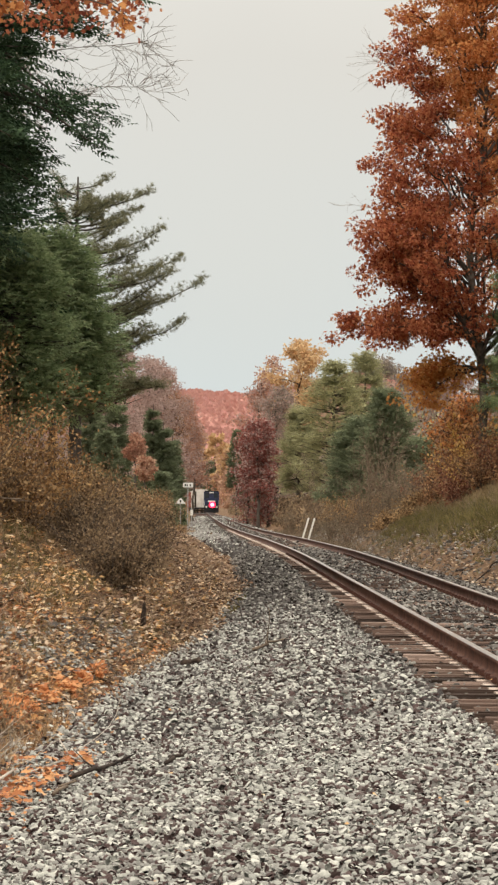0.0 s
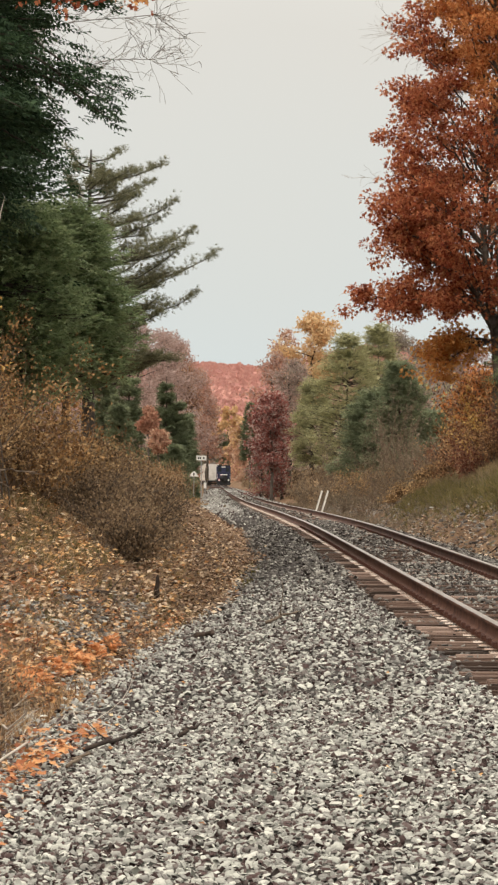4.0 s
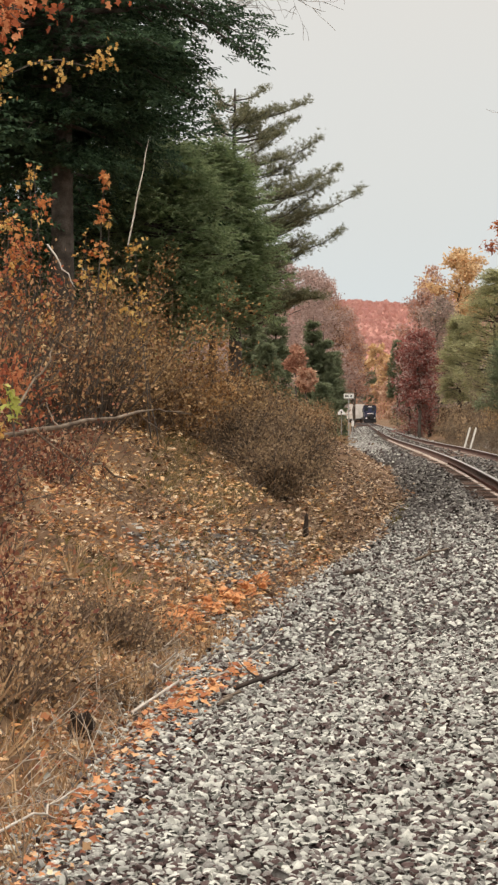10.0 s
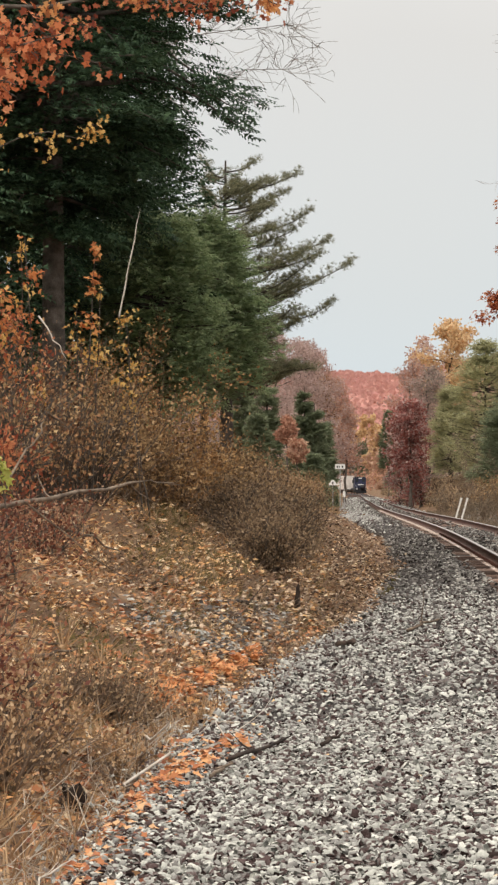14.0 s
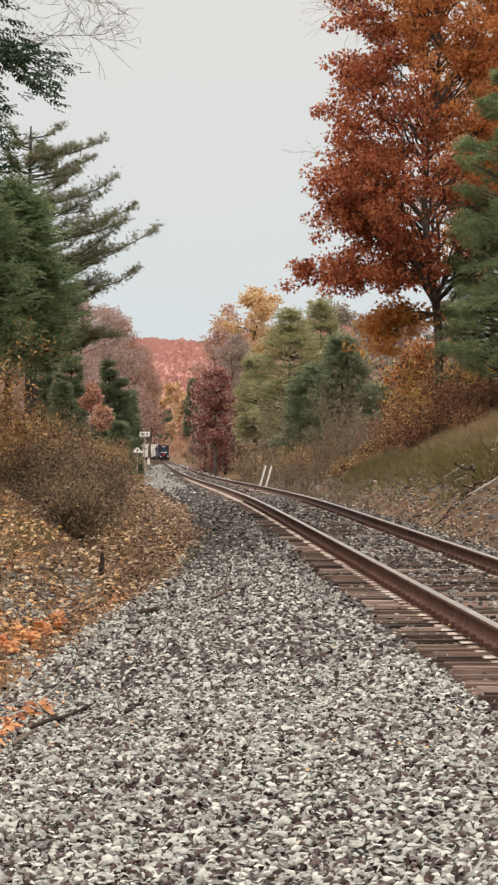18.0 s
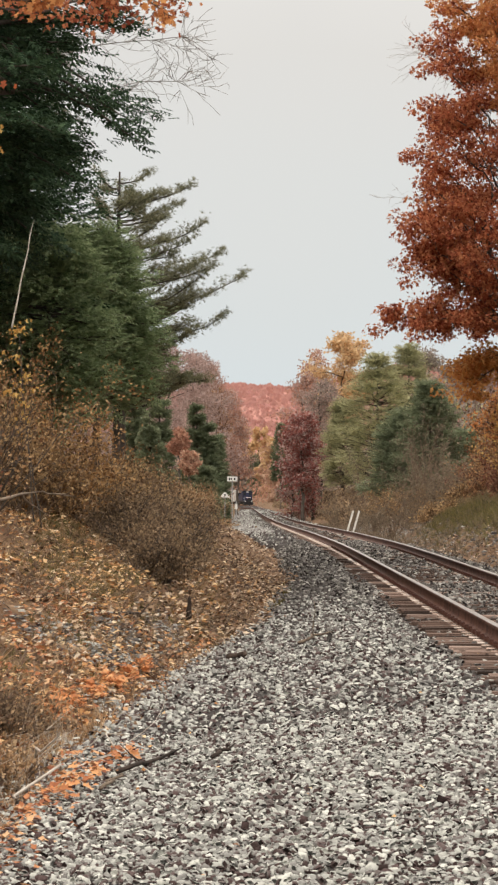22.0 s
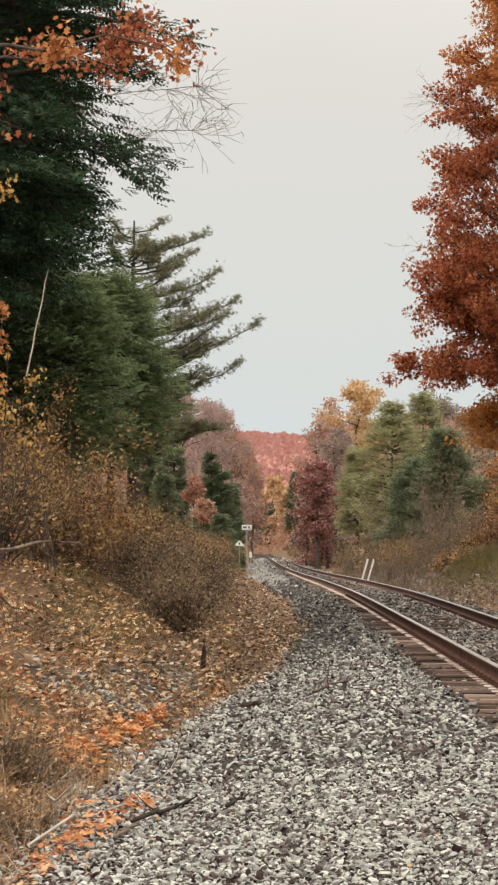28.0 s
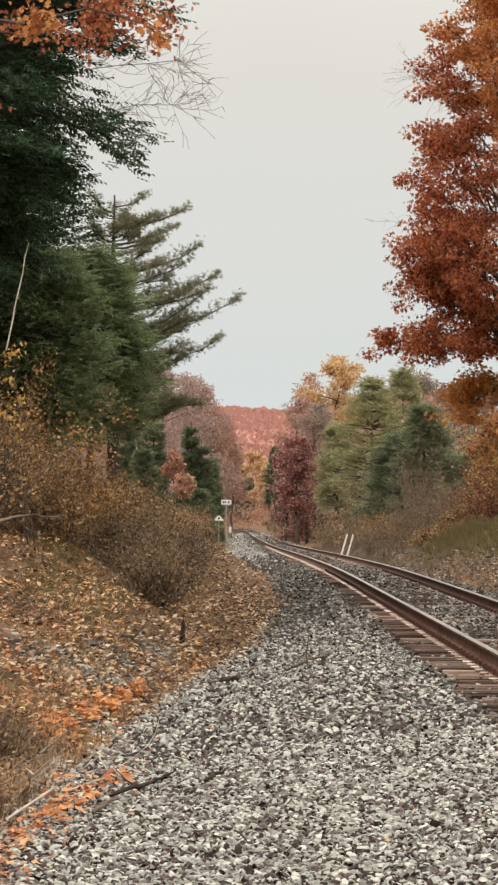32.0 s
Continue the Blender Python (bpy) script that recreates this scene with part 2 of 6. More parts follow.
def holder(name, place, label, category, group="", turn=0.0):
    ob = new(name)
    ob.matrix_world = Matrix.Translation(place) @ pose(0, 0, 0, 0, 0, turn)
    return tagged(ob, label, category, group)


def box(bm, x0, x1, y0, y1, z0, z1, bevel=0.0):
    made = bmesh.ops.create_cube(bm, size=1.0, matrix=Matrix.LocRotScale(((x0 + x1) / 2, (y0 + y1) / 2, (z0 + z1) / 2), None, (x1 - x0, y1 - y0, z1 - z0)))
    if bevel:
        edges = list({e for v in made["verts"] for e in v.link_edges})
        bmesh.ops.bevel(bm, geom=edges, offset=bevel, segments=2, affect="EDGES")
    return bm


def tube(points, radii, sides=7):
    """Arrays of a tapered tube along points."""
    pts, rad = np.asarray(points, float), np.asarray(radii, float)
    tan = np.gradient(pts, axis=0)
    tan /= np.linalg.norm(tan, axis=1)[:, None] + 1e-9
    ref = np.where(np.abs(tan[:, 2:]) > 0.9, [[1.0, 0, 0]], [[0, 0, 1.0]])
    a = np.cross(tan, ref)
    a /= np.linalg.norm(a, axis=1)[:, None] + 1e-9
    b = np.cross(tan, a)
    ang = np.linspace(0, 2 * np.pi, sides, endpoint=False)
    ring = np.cos(ang)[None, :, None] * a[:, None] + np.sin(ang)[None, :, None] * b[:, None]
    v = (pts[:, None] + ring * rad[:, None, None]).reshape(-1, 3)
    i, j = np.meshgrid(np.arange(len(pts) - 1), np.arange(sides), indexing="ij")
    p, q = i * sides + j, i * sides + (j + 1) % sides
    return v, np.stack([p, q, q + sides, p + sides], -1).reshape(-1, 4)


def gather(pieces):
    """Several (verts, faces) as one."""
    vs, fs, n = [], [], 0
    for v, f in pieces:
        vs.append(v), fs.append(f + n)
        n += len(v)
    return np.concatenate(vs), np.concatenate(fs)


def unit(v):
    return v / (np.linalg.norm(v, axis=-1, keepdims=True) + 1e-9)


def stamp(shape, faces, centres, along, normal, size, rng, spread=0.3):
    """Copies of a small flat shape (x along, y across, z off the leaf), one for each centre."""
    n = len(centres)
    along = unit(along)
    side = unit(np.cross(normal, along))
    up = np.cross(along, side)
    s = size * (1 + spread * rng.uniform(-1, 1, n))
    v = centres[:, None] + s[:, None, None] * (shape[None, :, 0:1] * along[:, None] + shape[None, :, 1:2] * side[:, None] + shape[None, :, 2:3] * up[:, None])
    f = faces[None] + (np.arange(n) * len(shape))[:, None, None]
    return v.reshape(-1, 3), f.reshape(-1, faces.shape[1])


# a leaf folded on its midrib, a lobed leaf, a tuft of needles and a flat spray
LEAF = (np.array([[0, 0, 0], [0.45, 0.32, 0.1], [1, 0, 0.02], [0.45, -0.32, 0.1]]), np.array([[0, 1, 2], [0, 2, 3]]))
OAKLEAF = (np.array([[0, 0, 0], [0.42, 0.4, 0.1], [0.56, 0.13, 0.05], [1, 0, -0.04], [0.56, -0.13, 0.05], [0.42, -0.4, 0.1]]), np.array([[0, 1, 2], [0, 2, 4], [0, 4, 5], [2, 3, 4]]))
LOBED = (np.array([[0, 0, 0], [0.15, 0.35, 0.08], [0.4, 0.2, 0.03], [0.62, 0.48, 0.1], [0.72, 0.16, 0.02], [1, 0, -0.05],
                   [0.72, -0.16, 0.02], [0.62, -0.48, 0.1], [0.4, -0.2, 0.03], [0.15, -0.35, 0.08]]),
         np.array([[0, 1, 2], [2, 3, 4], [4, 5, 6], [6, 7, 8], [8, 9, 0], [0, 2, 8], [2, 4, 6], [2, 6, 8]]))


def needle_shape(count, spread, thin, lift):
    v, f = [], []
    for i in range(count):
        a = -spread + 2 * spread * i / (count - 1)
        c, s, z = math.cos(a), math.sin(a), lift * (1 if i % 2 else -1)
        v += [[-s * thin, c * thin, 0], [s * thin, -c * thin, 0], [c * (1 - 0.25 * abs(a)), s, z]]
        f.append([3 * i, 3 * i + 1, 3 * i + 2])
    return np.array(v), np.array(f)


TUFT = needle_shape(7, 1.2, 0.045, 0.25)
SPRAY = needle_shape(5, 0.75, 0.11, 0.06)



def frond_shape(pairs):
    v, f = [[0, 0.02, 0], [0, -0.02, 0], [1, 0, -0.05]], [[0, 1, 2]]
    for i in range(pairs):
        x, w = 0.02 + 0.8 * i / pairs, 0.3 * (1 - 0.7 * i / pairs)
        for s in (1, -1):
            k = len(v)
            v += [[x, 0, 0], [x + 0.22, 0, 0], [x + 0.26, s * w, -0.08]]
            f.append([k, k + 1, k + 2])
    return np.array(v), np.array(f)


FROND = frond_shape(3)
PLUME = needle_shape(6, 0.95, 0.055, 0.3)
BLADE = needle_shape(4, 0.35, 0.03, 0.12)


def foliage(name, kind, centres, along, normal, size, mat, parent, rng, label=""):
    v, f = stamp(kind[0], kind[1], centres, along, normal, size, rng)
    return mesh_part(name, v, f, mat, parent, label)


def limb(rng, start, way, length, r0, r1, bend, steps=6, droop=0.0):
    """A wandering branch: its points and radii."""
    way = unit(np.asarray(way, float))
    pts = [np.asarray(start, float)]
    for i in range(steps):
        way = unit(way + bend * rng.normal(0, 1, 3) + np.array([0, 0, droop]))
        pts.append(pts[-1] + way * length / steps)
    return np.array(pts), np.linspace(r0, r1, steps + 1)


def broadleaf(name, base, height, crown_low, profile, mats, label, category="tree", group="", seed=1, trunk_r=0.2, bark=None, limbs=26, twigs=7,
              leaves=20000, leaf=0.13, kind=LEAF, puff=0.55, lean=(0, 0), bias=(0, 0), rise=0.5, side=None, big=False, extra=()):
    """A broadleaved tree: trunk, limbs with twigs, and leaves in clumps round the twigs. profile: radii of the crown from its foot to its top."""
    rng = np.random.default_rng(seed)
    bark = bark or M_BARK
    t = holder(name, base, label, category, group)
    zs = np.linspace(0, height * 0.95, 12)
    axis = np.stack([lean[0] * (zs / height) ** 1.4 + rng.normal(0, 0.012 * height, 12) * (zs > 1), lean[1] * (zs / height) ** 1.4 + rng.normal(0, 0.012 * height, 12) * (zs > 1), zs - 0.3], -1)
    v, f = tube(axis, np.linspace(trunk_r, trunk_r * 0.12, 12) + np.r_[trunk_r * 0.5, np.zeros(11)], 9)
    mesh_part("trunk", v, f, bark, t, smooth=True)
    wood, spots, ways = [], [], []
    for i in range(limbs + len(extra)):
        h = crown_low + (height - crown_low) * (i + rng.uniform(0, 1)) / limbs
        frac = (h - crown_low) / (height - crown_low)
        a = i * 2.4 + rng.normal(0, 0.5)
        reach = np.interp(frac, np.linspace(0, 1, len(profile)), profile) * rng.uniform(0.82, 1.06)
        if i >= limbs:
            h, a, reach, lift = extra[i - limbs]
            frac = 0.1
        else:
            lift = rise
        out = np.array([math.cos(a), math.sin(a)])
        reach *= 1 + out[0] * bias[0] + out[1] * bias[1]
        start = np.array([np.interp(h * 0.93 - 0.25 * reach * lift, zs, axis[:, k]) for k in range(3)])
        start[2] = h * 0.93 - 0.3 * reach * lift
        p, r = limb(rng, start, (*out, lift), reach * 1.05, trunk_r * (0.42 - 0.3 * frac), 0.012, 0.13, 7, -0.02)
        if big:
            mesh_part("limb", *tube(p, r, 7), bark, t, smooth=True)
        else:
            wood.append(tube(p, r, 5))
        for _ in range(twigs):
            j = rng.integers(1, 8)
            q, s = limb(rng, p[j], unit(p[j] - p[j - 1]) + rng.normal(0, 0.75, 3), reach * rng.uniform(0.2, 0.45), r[j] * 0.5, 0.006, 0.2, 4, 0.02)
            wood.append(tube(q, s, 3))
            spots.append(q[1:]), ways.append(np.gradient(q, axis=0)[1:])
        spots.append(p[4:]), ways.append(np.gradient(p, axis=0)[4:])
    v, f = gather(wood)
    tagged(mesh_part("branch", v, f, bark, t), kind="stuff")
    spots, ways = np.concatenate(spots), unit(np.concatenate(ways))
    if leaves:
        pick = rng.integers(0, len(spots), leaves)
        c = spots[pick] + np.clip(rng.normal(0, puff, (leaves, 3)), -1.6 * puff, 1.6 * puff) * [1, 1, 0.7]
        share = np.array_split(np.arange(leaves), len(mats)) if side is None else [np.where(side(c))[0], np.where(~side(c))[0]]
        for m, idx in zip(mats, share):
            k = len(idx)
            foliage("crown", kind, c[idx], ways[pick[idx]] + rng.normal(0, 0.8, (k, 3)) - [0, 0, 0.4], rng.normal(0, 1, (k, 3)) + [0, 0, 0.8], leaf, m, t, rng)
    return t


def conifer(name, base, height, low, profile, mat, label, category="conifer", group="", seed=1, trunk_r=0.18, whorls=16, per=6, sprays=14, size=0.3,
            kind=TUFT, tilt=0.1, curl=0.03, bias=(0, 0), fan=0.35, thick=0.12, bark=None, lean=(0, 0), big=False):
    """A needle tree: whorls of branches that carry side shoots set with tufts or flat sprays."""
    rng = np.random.default_rng(seed)
    t = holder(name, base, label, category, group)
    zs = np.linspace(-0.3, height, 10)
    ax = np.stack([lean[0] * zs / height, lean[1] * zs / height, zs], -1)
    v, f = tube(ax, np.linspace(trunk_r, 0.02, 10), 8)
    mesh_part("trunk", v, f, bark or M_BARK, t, smooth=True)
    wood, spots, ways = [], [], []
    for i in range(whorls):
        frac = (i + 0.4 * rng.uniform(-1, 1)) / (whorls - 1)
        frac = min(max(frac, 0), 1)
        h = low + (height - low) * 0.97 * frac
        for j in range(per):
            a = j * 6.283 / per + i * 0.9 + rng.normal(0, 0.3)
            out = np.array([math.cos(a), math.sin(a)])
            reach = np.interp(frac, np.linspace(0, 1, len(profile)), profile) * rng.uniform(0.62, 1.15) * (1 + out[0] * bias[0] + out[1] * bias[1])
            if reach < 0.15:
                continue
            p, r = limb(rng, (lean[0] * h / height, lean[1] * h / height, h + rng.normal(0, 0.1)), (*out, tilt + rng.normal(0, 0.1)), reach, 0.012 + 0.016 * reach, 0.006, 0.08, 7, curl)
            if big:
                mesh_part("limb", *tube(p, r, 5), bark or M_BARK, t, smooth=True)
            else:
                wood.append(tube(p, r, 4))
            for k in range(sprays):
                s = rng.uniform(0.12, 1.0) ** 0.65
                x = s * 7
                q = p[int(min(x, 6))] + (p[int(min(x, 6)) + 1] - p[int(min(x, 6))]) * (x - int(min(x, 6)))
                along = unit(p[-1] - p[0])
                sidew = np.array([-along[1], along[0], 0]) * rng.choice([-1, 1])
                w = fan * reach * (1.15 - s) * rng.uniform(0.1, 1)
                spots.append(q + sidew * w + along * w * 0.5 + rng.normal(0, thick, 3) * [1, 1, 0.6])
                ways.append(along * 0.7 + sidew * 0.75 * rng.uniform(0.2, 1) + [0, 0, rng.normal(0.05, 0.2)])
    if wood:
        v, f = gather(wood)
        tagged(mesh_part("branch", v, f, bark or M_BARK, t), kind="stuff")
    spots, ways = np.array(spots), np.array(ways)
    n = len(spots)
    foliage("crown", kind, spots, ways, np.tile([0, 0, 1.0], (n, 1)) + rng.normal(0, 0.35, (n, 3)), size, mat, t, rng)
    return t


def oak(name, base, height, envelope, low_limbs, mats, label, side, seed=1, trunk_r=0.2, limbs=146, per_clump=80, leaf=0.155):
    """A spreading oak: a forked trunk, rising limbs out to the envelope (heights, radii), and flat clumps of leaves on their outer halves."""
    rng = np.random.default_rng(seed)
    t = holder(name, base, label, "tree")
    zs = np.linspace(-0.3, height * 0.96, 14)
    axis = np.stack([0.012 * height * np.sin(zs * 0.55), 0.008 * height * np.cos(zs * 0.4), zs], -1)
    mesh_part("trunk", *tube(axis, np.interp(zs, [-0.3, 0.6, 6, 12, height], [trunk_r * 1.5, trunk_r, trunk_r * 0.9, trunk_r * 0.5, 0.03]), 10), M_BARK, t, smooth=True)
    goals = []
    for i in range(limbs):
        h = envelope[0][0] + (height - envelope[0][0]) * ((i + rng.uniform(0, 1)) / limbs) ** 1.05
        goals.append((h, i * 2.4 + rng.normal(0, 0.35), np.interp(h, *envelope) * rng.uniform(0.25, 1.0) ** 0.42, 0.9, 4))
    goals += low_limbs
    wood, clumps, sizes = [], [], []
    for h, a, reach, climb, many in goals:
        out = np.array([math.cos(a), math.sin(a), 0])
        foot = max(h - climb * reach, 4.4)
        start = np.array([np.interp(foot, zs, axis[:, 0]), np.interp(foot, zs, axis[:, 1]), foot])
        end = np.array([axis[8, 0], axis[8, 1], h]) + out * reach
        s = np.linspace(0, 1, 9)[:, None]
        p = start + (end - start) * s + [0, 0, 1] * (0.07 * reach * np.sin(s * 3.14)) + rng.normal(0, 0.035 * reach, (9, 3)) * np.sin(s * 3.14)
        r = np.linspace(trunk_r * np.interp(h, [6, height], [0.4, 0.16]), 0.014, 9)
        mesh_part("limb", *tube(p, r, 6), M_BARK, t, smooth=True)
        clumps.append(p[-1]), sizes.append(0.42)
        for _ in range(many * 2):
            j = int(rng.integers(4, 9))
            q, w = limb(rng, p[j], unit(end - start) + rng.normal(0, 0.7, 3) * [1, 1, 0.7], rng.uniform(0.4, 1.0), r[j] * 0.6, 0.008, 0.18, 4, 0.03)
            wood.append(tube(q, w, 3))
            clumps.append(q[-1]), sizes.append(rng.uniform(0.26, 0.56))
    v, f = gather(wood)
    tagged(mesh_part("branch", v, f, M_BARK, t), kind="stuff")
    clumps, sizes = np.array(clumps), np.array(sizes)
    n = len(clumps) * per_clump
    k = np.repeat(np.arange(len(clumps)), per_clump)
    ball = unit(rng.normal(0, 1, (n, 3))) * (rng.uniform(0, 1, n) ** 0.45)[:, None]
    c = clumps[k] + ball * sizes[k][:, None] * [1.25, 1.25, 0.62]
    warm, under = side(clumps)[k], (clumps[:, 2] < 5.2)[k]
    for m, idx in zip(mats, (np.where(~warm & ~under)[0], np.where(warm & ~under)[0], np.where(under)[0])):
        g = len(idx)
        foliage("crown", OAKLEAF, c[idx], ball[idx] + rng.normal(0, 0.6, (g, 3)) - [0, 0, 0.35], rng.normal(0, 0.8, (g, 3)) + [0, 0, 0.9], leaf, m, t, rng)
    return t


def plumed_pine(name, base, height, tips, filling, mat, label, seed=1, trunk_r=0.2, size=0.11):
    """A ragged white pine: limbs that run out level and sweep up, each a flat plume of needle tufts."""
    rng = np.random.default_rng(seed)
    t = holder(name, base, label, "conifer")
    zs = np.linspace(-0.3, height, 12)
    mesh_part("trunk", *tube(np.stack([0.05 * np.sin(zs), 0.04 * np.cos(zs), zs], -1), np.linspace(trunk_r, 0.02, 12) + np.r_[0.06, np.zeros(11)], 9), M_BARK, t, smooth=True)
    rows = [(h, r, rng.uniform(-0.3, 0.3), 0.3 if h > 3.2 else 0.05) for h, r in tips]
    rows += [(height * rng.uniform(0.84, 1.0), rng.uniform(0.3, 0.85), rng.uniform(0, 6.283), rng.uniform(0.3, 0.8)) for _ in range(15)]
    zt, rt = np.array(sorted(tips)).T
    for k in range(filling):
        h = zt[0] + (zt[-1] - zt[0]) * rng.uniform(0, 1) ** 1.9
        rows.append((h, np.interp(h, zt, rt) * rng.uniform(0.35, 0.92), rng.uniform(0, 6.283) if k % 2 else rng.normal(0, 0.6), rng.uniform(0.1, 0.5)))
    spots, ways, wood = [], [], []
    for h, reach, a, rise in rows:
        out, across = np.array([math.cos(a), math.sin(a), 0]), np.array([-math.sin(a), math.cos(a), 0])
        s = np.linspace(0, 1, 8)[:, None]
        p = out * reach * s + [0, 0, 1] * (h - rise * reach + rise * reach * s ** 1.7) + across * 0.08 * reach * np.sin(3 * s + a) + rng.normal(0, 0.02, (8, 3)) * s
        mesh_part("limb", *tube(p, np.linspace(0.014 + 0.012 * reach, 0.006, 8), 5), M_BARK, t, smooth=True)
        for _ in range(int(17 * reach) + 4):
            x = rng.uniform(0.2, 1.0) ** 0.8 * 7
            j = min(int(x), 6)
            q = p[j] + (p[j + 1] - p[j]) * (x - j)
            way = unit(unit(p[j + 1] - p[j]) + across * rng.choice([-1, 1]) * rng.uniform(0.1, 1.0) + [0, 0, rng.uniform(-0.1, 0.75)])
            length = (reach * 0.2 * (1.25 - x / 7) + 0.1) * rng.uniform(0.6, 1.3)
            wood.append((np.array([q + [0, 0, 0.005], q - [0, 0, 0.005], q + way * length]), np.array([[0, 1, 2]])))
            for m in range(9):
                spots.append(q + way * length * rng.uniform(0.3, 1.25) + rng.normal(0, 0.05, 3) * [1, 1, 0.7]), ways.append(way + [0, 0, 0.3] + rng.normal(0, 0.45, 3))
    v, f = gather(wood)
    tagged(mesh_part("twig", v, f, M_BARK, t), kind="stuff")
    n = len(spots)
    foliage("crown", PLUME, np.array(spots), np.array(ways), rng.normal(0, 1, (n, 3)), size, mat, t, rng)
    return t


def shrub(name, base, height, spread, mat, label, category="shrub", group="", seed=1, stems=26, leaves=3000, leaf=0.06, twig=None, arch=0.05, kind=LEAF, puff=0.12, fork=4, thick=0.012):
    """A twiggy bush: many stems from one foot that fork, with leaves along them."""
    rng = np.random.default_rng(seed)
    t = holder(name, base, label, category, group)
    wood, spots, ways = [], [], []
    share = []
    for i in range(stems):
        full = rng.uniform(0, 1) ** 2.5 + 0.06
        a, o = rng.uniform(0, 6.283), rng.uniform(0, 1) ** 0.6
        length = height * rng.uniform(0.65, 1.08)
        p, r = limb(rng, (0.25 * spread * o * math.cos(a), 0.25 * spread * o * math.sin(a), -0.1), (o * math.cos(a) * spread / height, o * math.sin(a) * spread / height, 1), length, thick, 0.003, 0.12, 7, -arch * o)
        wood.append(tube(p, r, 3))
        spots.append(p[3:]), ways.append(np.gradient(p, axis=0)[3:]), share.append(np.full(5, full))
        for _ in range(fork):
            j = rng.integers(2, 8)
            q, s = limb(rng, p[j], unit(p[j] - p[j - 1]) + rng.normal(0, 0.5, 3), length * rng.uniform(0.15, 0.4), 0.005, 0.002, 0.15, 3)
            wood.append(tube(q, s, 3))
            spots.append(q[1:]), ways.append(np.gradient(q, axis=0)[1:]), share.append(np.full(3, full * rng.uniform(0.3, 1.7)))
    v, f = gather([w for w in wood if len(w[0])])
    tri = np.concatenate([f[:, :3], f[:, [0, 2, 3]]])
    tagged(mesh_part("stem", v, tri, twig or M_TWIG, t), kind="stuff")
    spots, ways = np.concatenate(spots), unit(np.concatenate(ways))
    if leaves:
        share = np.concatenate(share)
        pick = rng.choice(len(spots), leaves, p=share / share.sum())
        c = spots[pick] + rng.normal(0, puff, (leaves, 3))
        c[:, 2] = np.maximum(c[:, 2], 0.02)
        foliage("foliage", kind, c, ways[pick] + rng.normal(0, 0.7, (leaves, 3)), rng.normal(0, 1, (leaves, 3)) + [0, 0, 0.6], leaf, mat, t, rng)
    return t


# ---------------------------------------------------------------- the line of the track and the lie of the land
_y = np.arange(-40, 1400, 1.0)


def eased(ys, vs, width):
    k = np.exp(-0.5 * (np.arange(-3 * width, 3 * width + 1) / width) ** 2)
    raw = np.interp(_y, ys, vs)
    raw = np.concatenate([raw[0] + (raw[1] - raw[0]) * np.arange(-3 * width, 0), raw, raw[-1] + (raw[-1] - raw[-2]) * np.arange(1, 3 * width + 1)])
    return np.convolve(raw, k / k.sum(), "valid")


TRACK_X = eased([-40, 0, 345, 575, 663, 745, 859, 901, 944, 1000, 1060, 1150, 1400],
                [5.14, 3.375, -11.87, -21.4, -25.0, -28.3, -33.3, -36.2, -41, -52, -67, -95, -180], 9)
TRACK_Z = eased([-40, 62, 73, 100, 125, 146, 164, 187, 238, 291, 345, 575, 745, 944, 1400],
                [0.12, 0.13, 0.10, -0.07, -0.27, -0.44, -0.57, -0.74, -1.02, -1.22, -1.45, -2.5, -3.5, -4.5, -6], 5)


def track_x(y):
    return np.interp(y, _y, TRACK_X)


def rail_z(y):
    """Height of the rail heads."""
    return np.interp(y, _y, TRACK_Z)


def toe_left(y):
    return np.interp(y, [0, 12.7, 18.2, 21, 25, 31.6, 36, 45, 55, 80, 105, 130, 165, 215, 250], [4.72, 4.6, 4.5, 4.48, 4.22, 3.75, 3.35, 2.75, 2.3, 2.0, 2.0, 2.8, 4.4, 4.6, 3.4])


def land(x, y):
    """Height of the natural ground; under the ballast it lies a little lower."""
    x, y = np.asarray(x, float), np.asarray(y, float)
    u = track_x(y) - x
    bed = rail_z(y) - 0.18
    toe = toe_left(y)
    low = bed - 0.40
    left_top = np.interp(y, [0, 12, 20, 30, 45, 60, 85, 120, 160, 260, 400, 700], [0.9, 1.2, 2.0, 3.2, 3.4, 3.0, 2.6, 1.5, 0.3, 0.4, 2.0, 2.0])
    slope = np.interp(y, [0, 15, 25, 40, 70, 140], [0.25, 0.3, 0.5, 0.62, 0.6, 0.5])
    a = np.clip((u - toe - 0.35) * slope, 0, None)
    rise_l = left_top * (1 - np.exp(-a / np.maximum(left_top, 0.05))) * 1.0 + np.clip(u - 14, 0, None) * 0.05
    right_top = np.interp(y, [0, 40, 70, 110, 150, 260, 500], [1.8, 3.4, 5.2, 4.8, 2.6, 1.0, 2.0])
    b = np.clip((-u - np.interp(y, [0, 40, 80, 130], [3.6, 3.0, 3.1, 3.6])) * np.interp(y, [50, 75, 115, 200], [0.85, 0.92, 0.85, 0.6]), 0, None)
    rise_r = right_top * (1 - np.exp(-b / right_top)) + np.clip(-u - 14, 0, None) * 0.05
    z = low + np.where(u > 0, rise_l, rise_r)
    z -= 0.15 * np.exp(-((u - toe - 0.35) / 0.35) ** 2) * (y < 120)
    rough = 0.10 * np.sin(x * 1.7 + 0.6 * y) * np.sin(y * 0.9 - x) + 0.05 * np.sin(3.1 * x + 1.3) * np.sin(2.3 * y)
    z += rough * np.clip(np.abs(u) - toe - 0.3, 0, 1)
    return z - 0.12 * ((u < toe) & (u > -2.7))


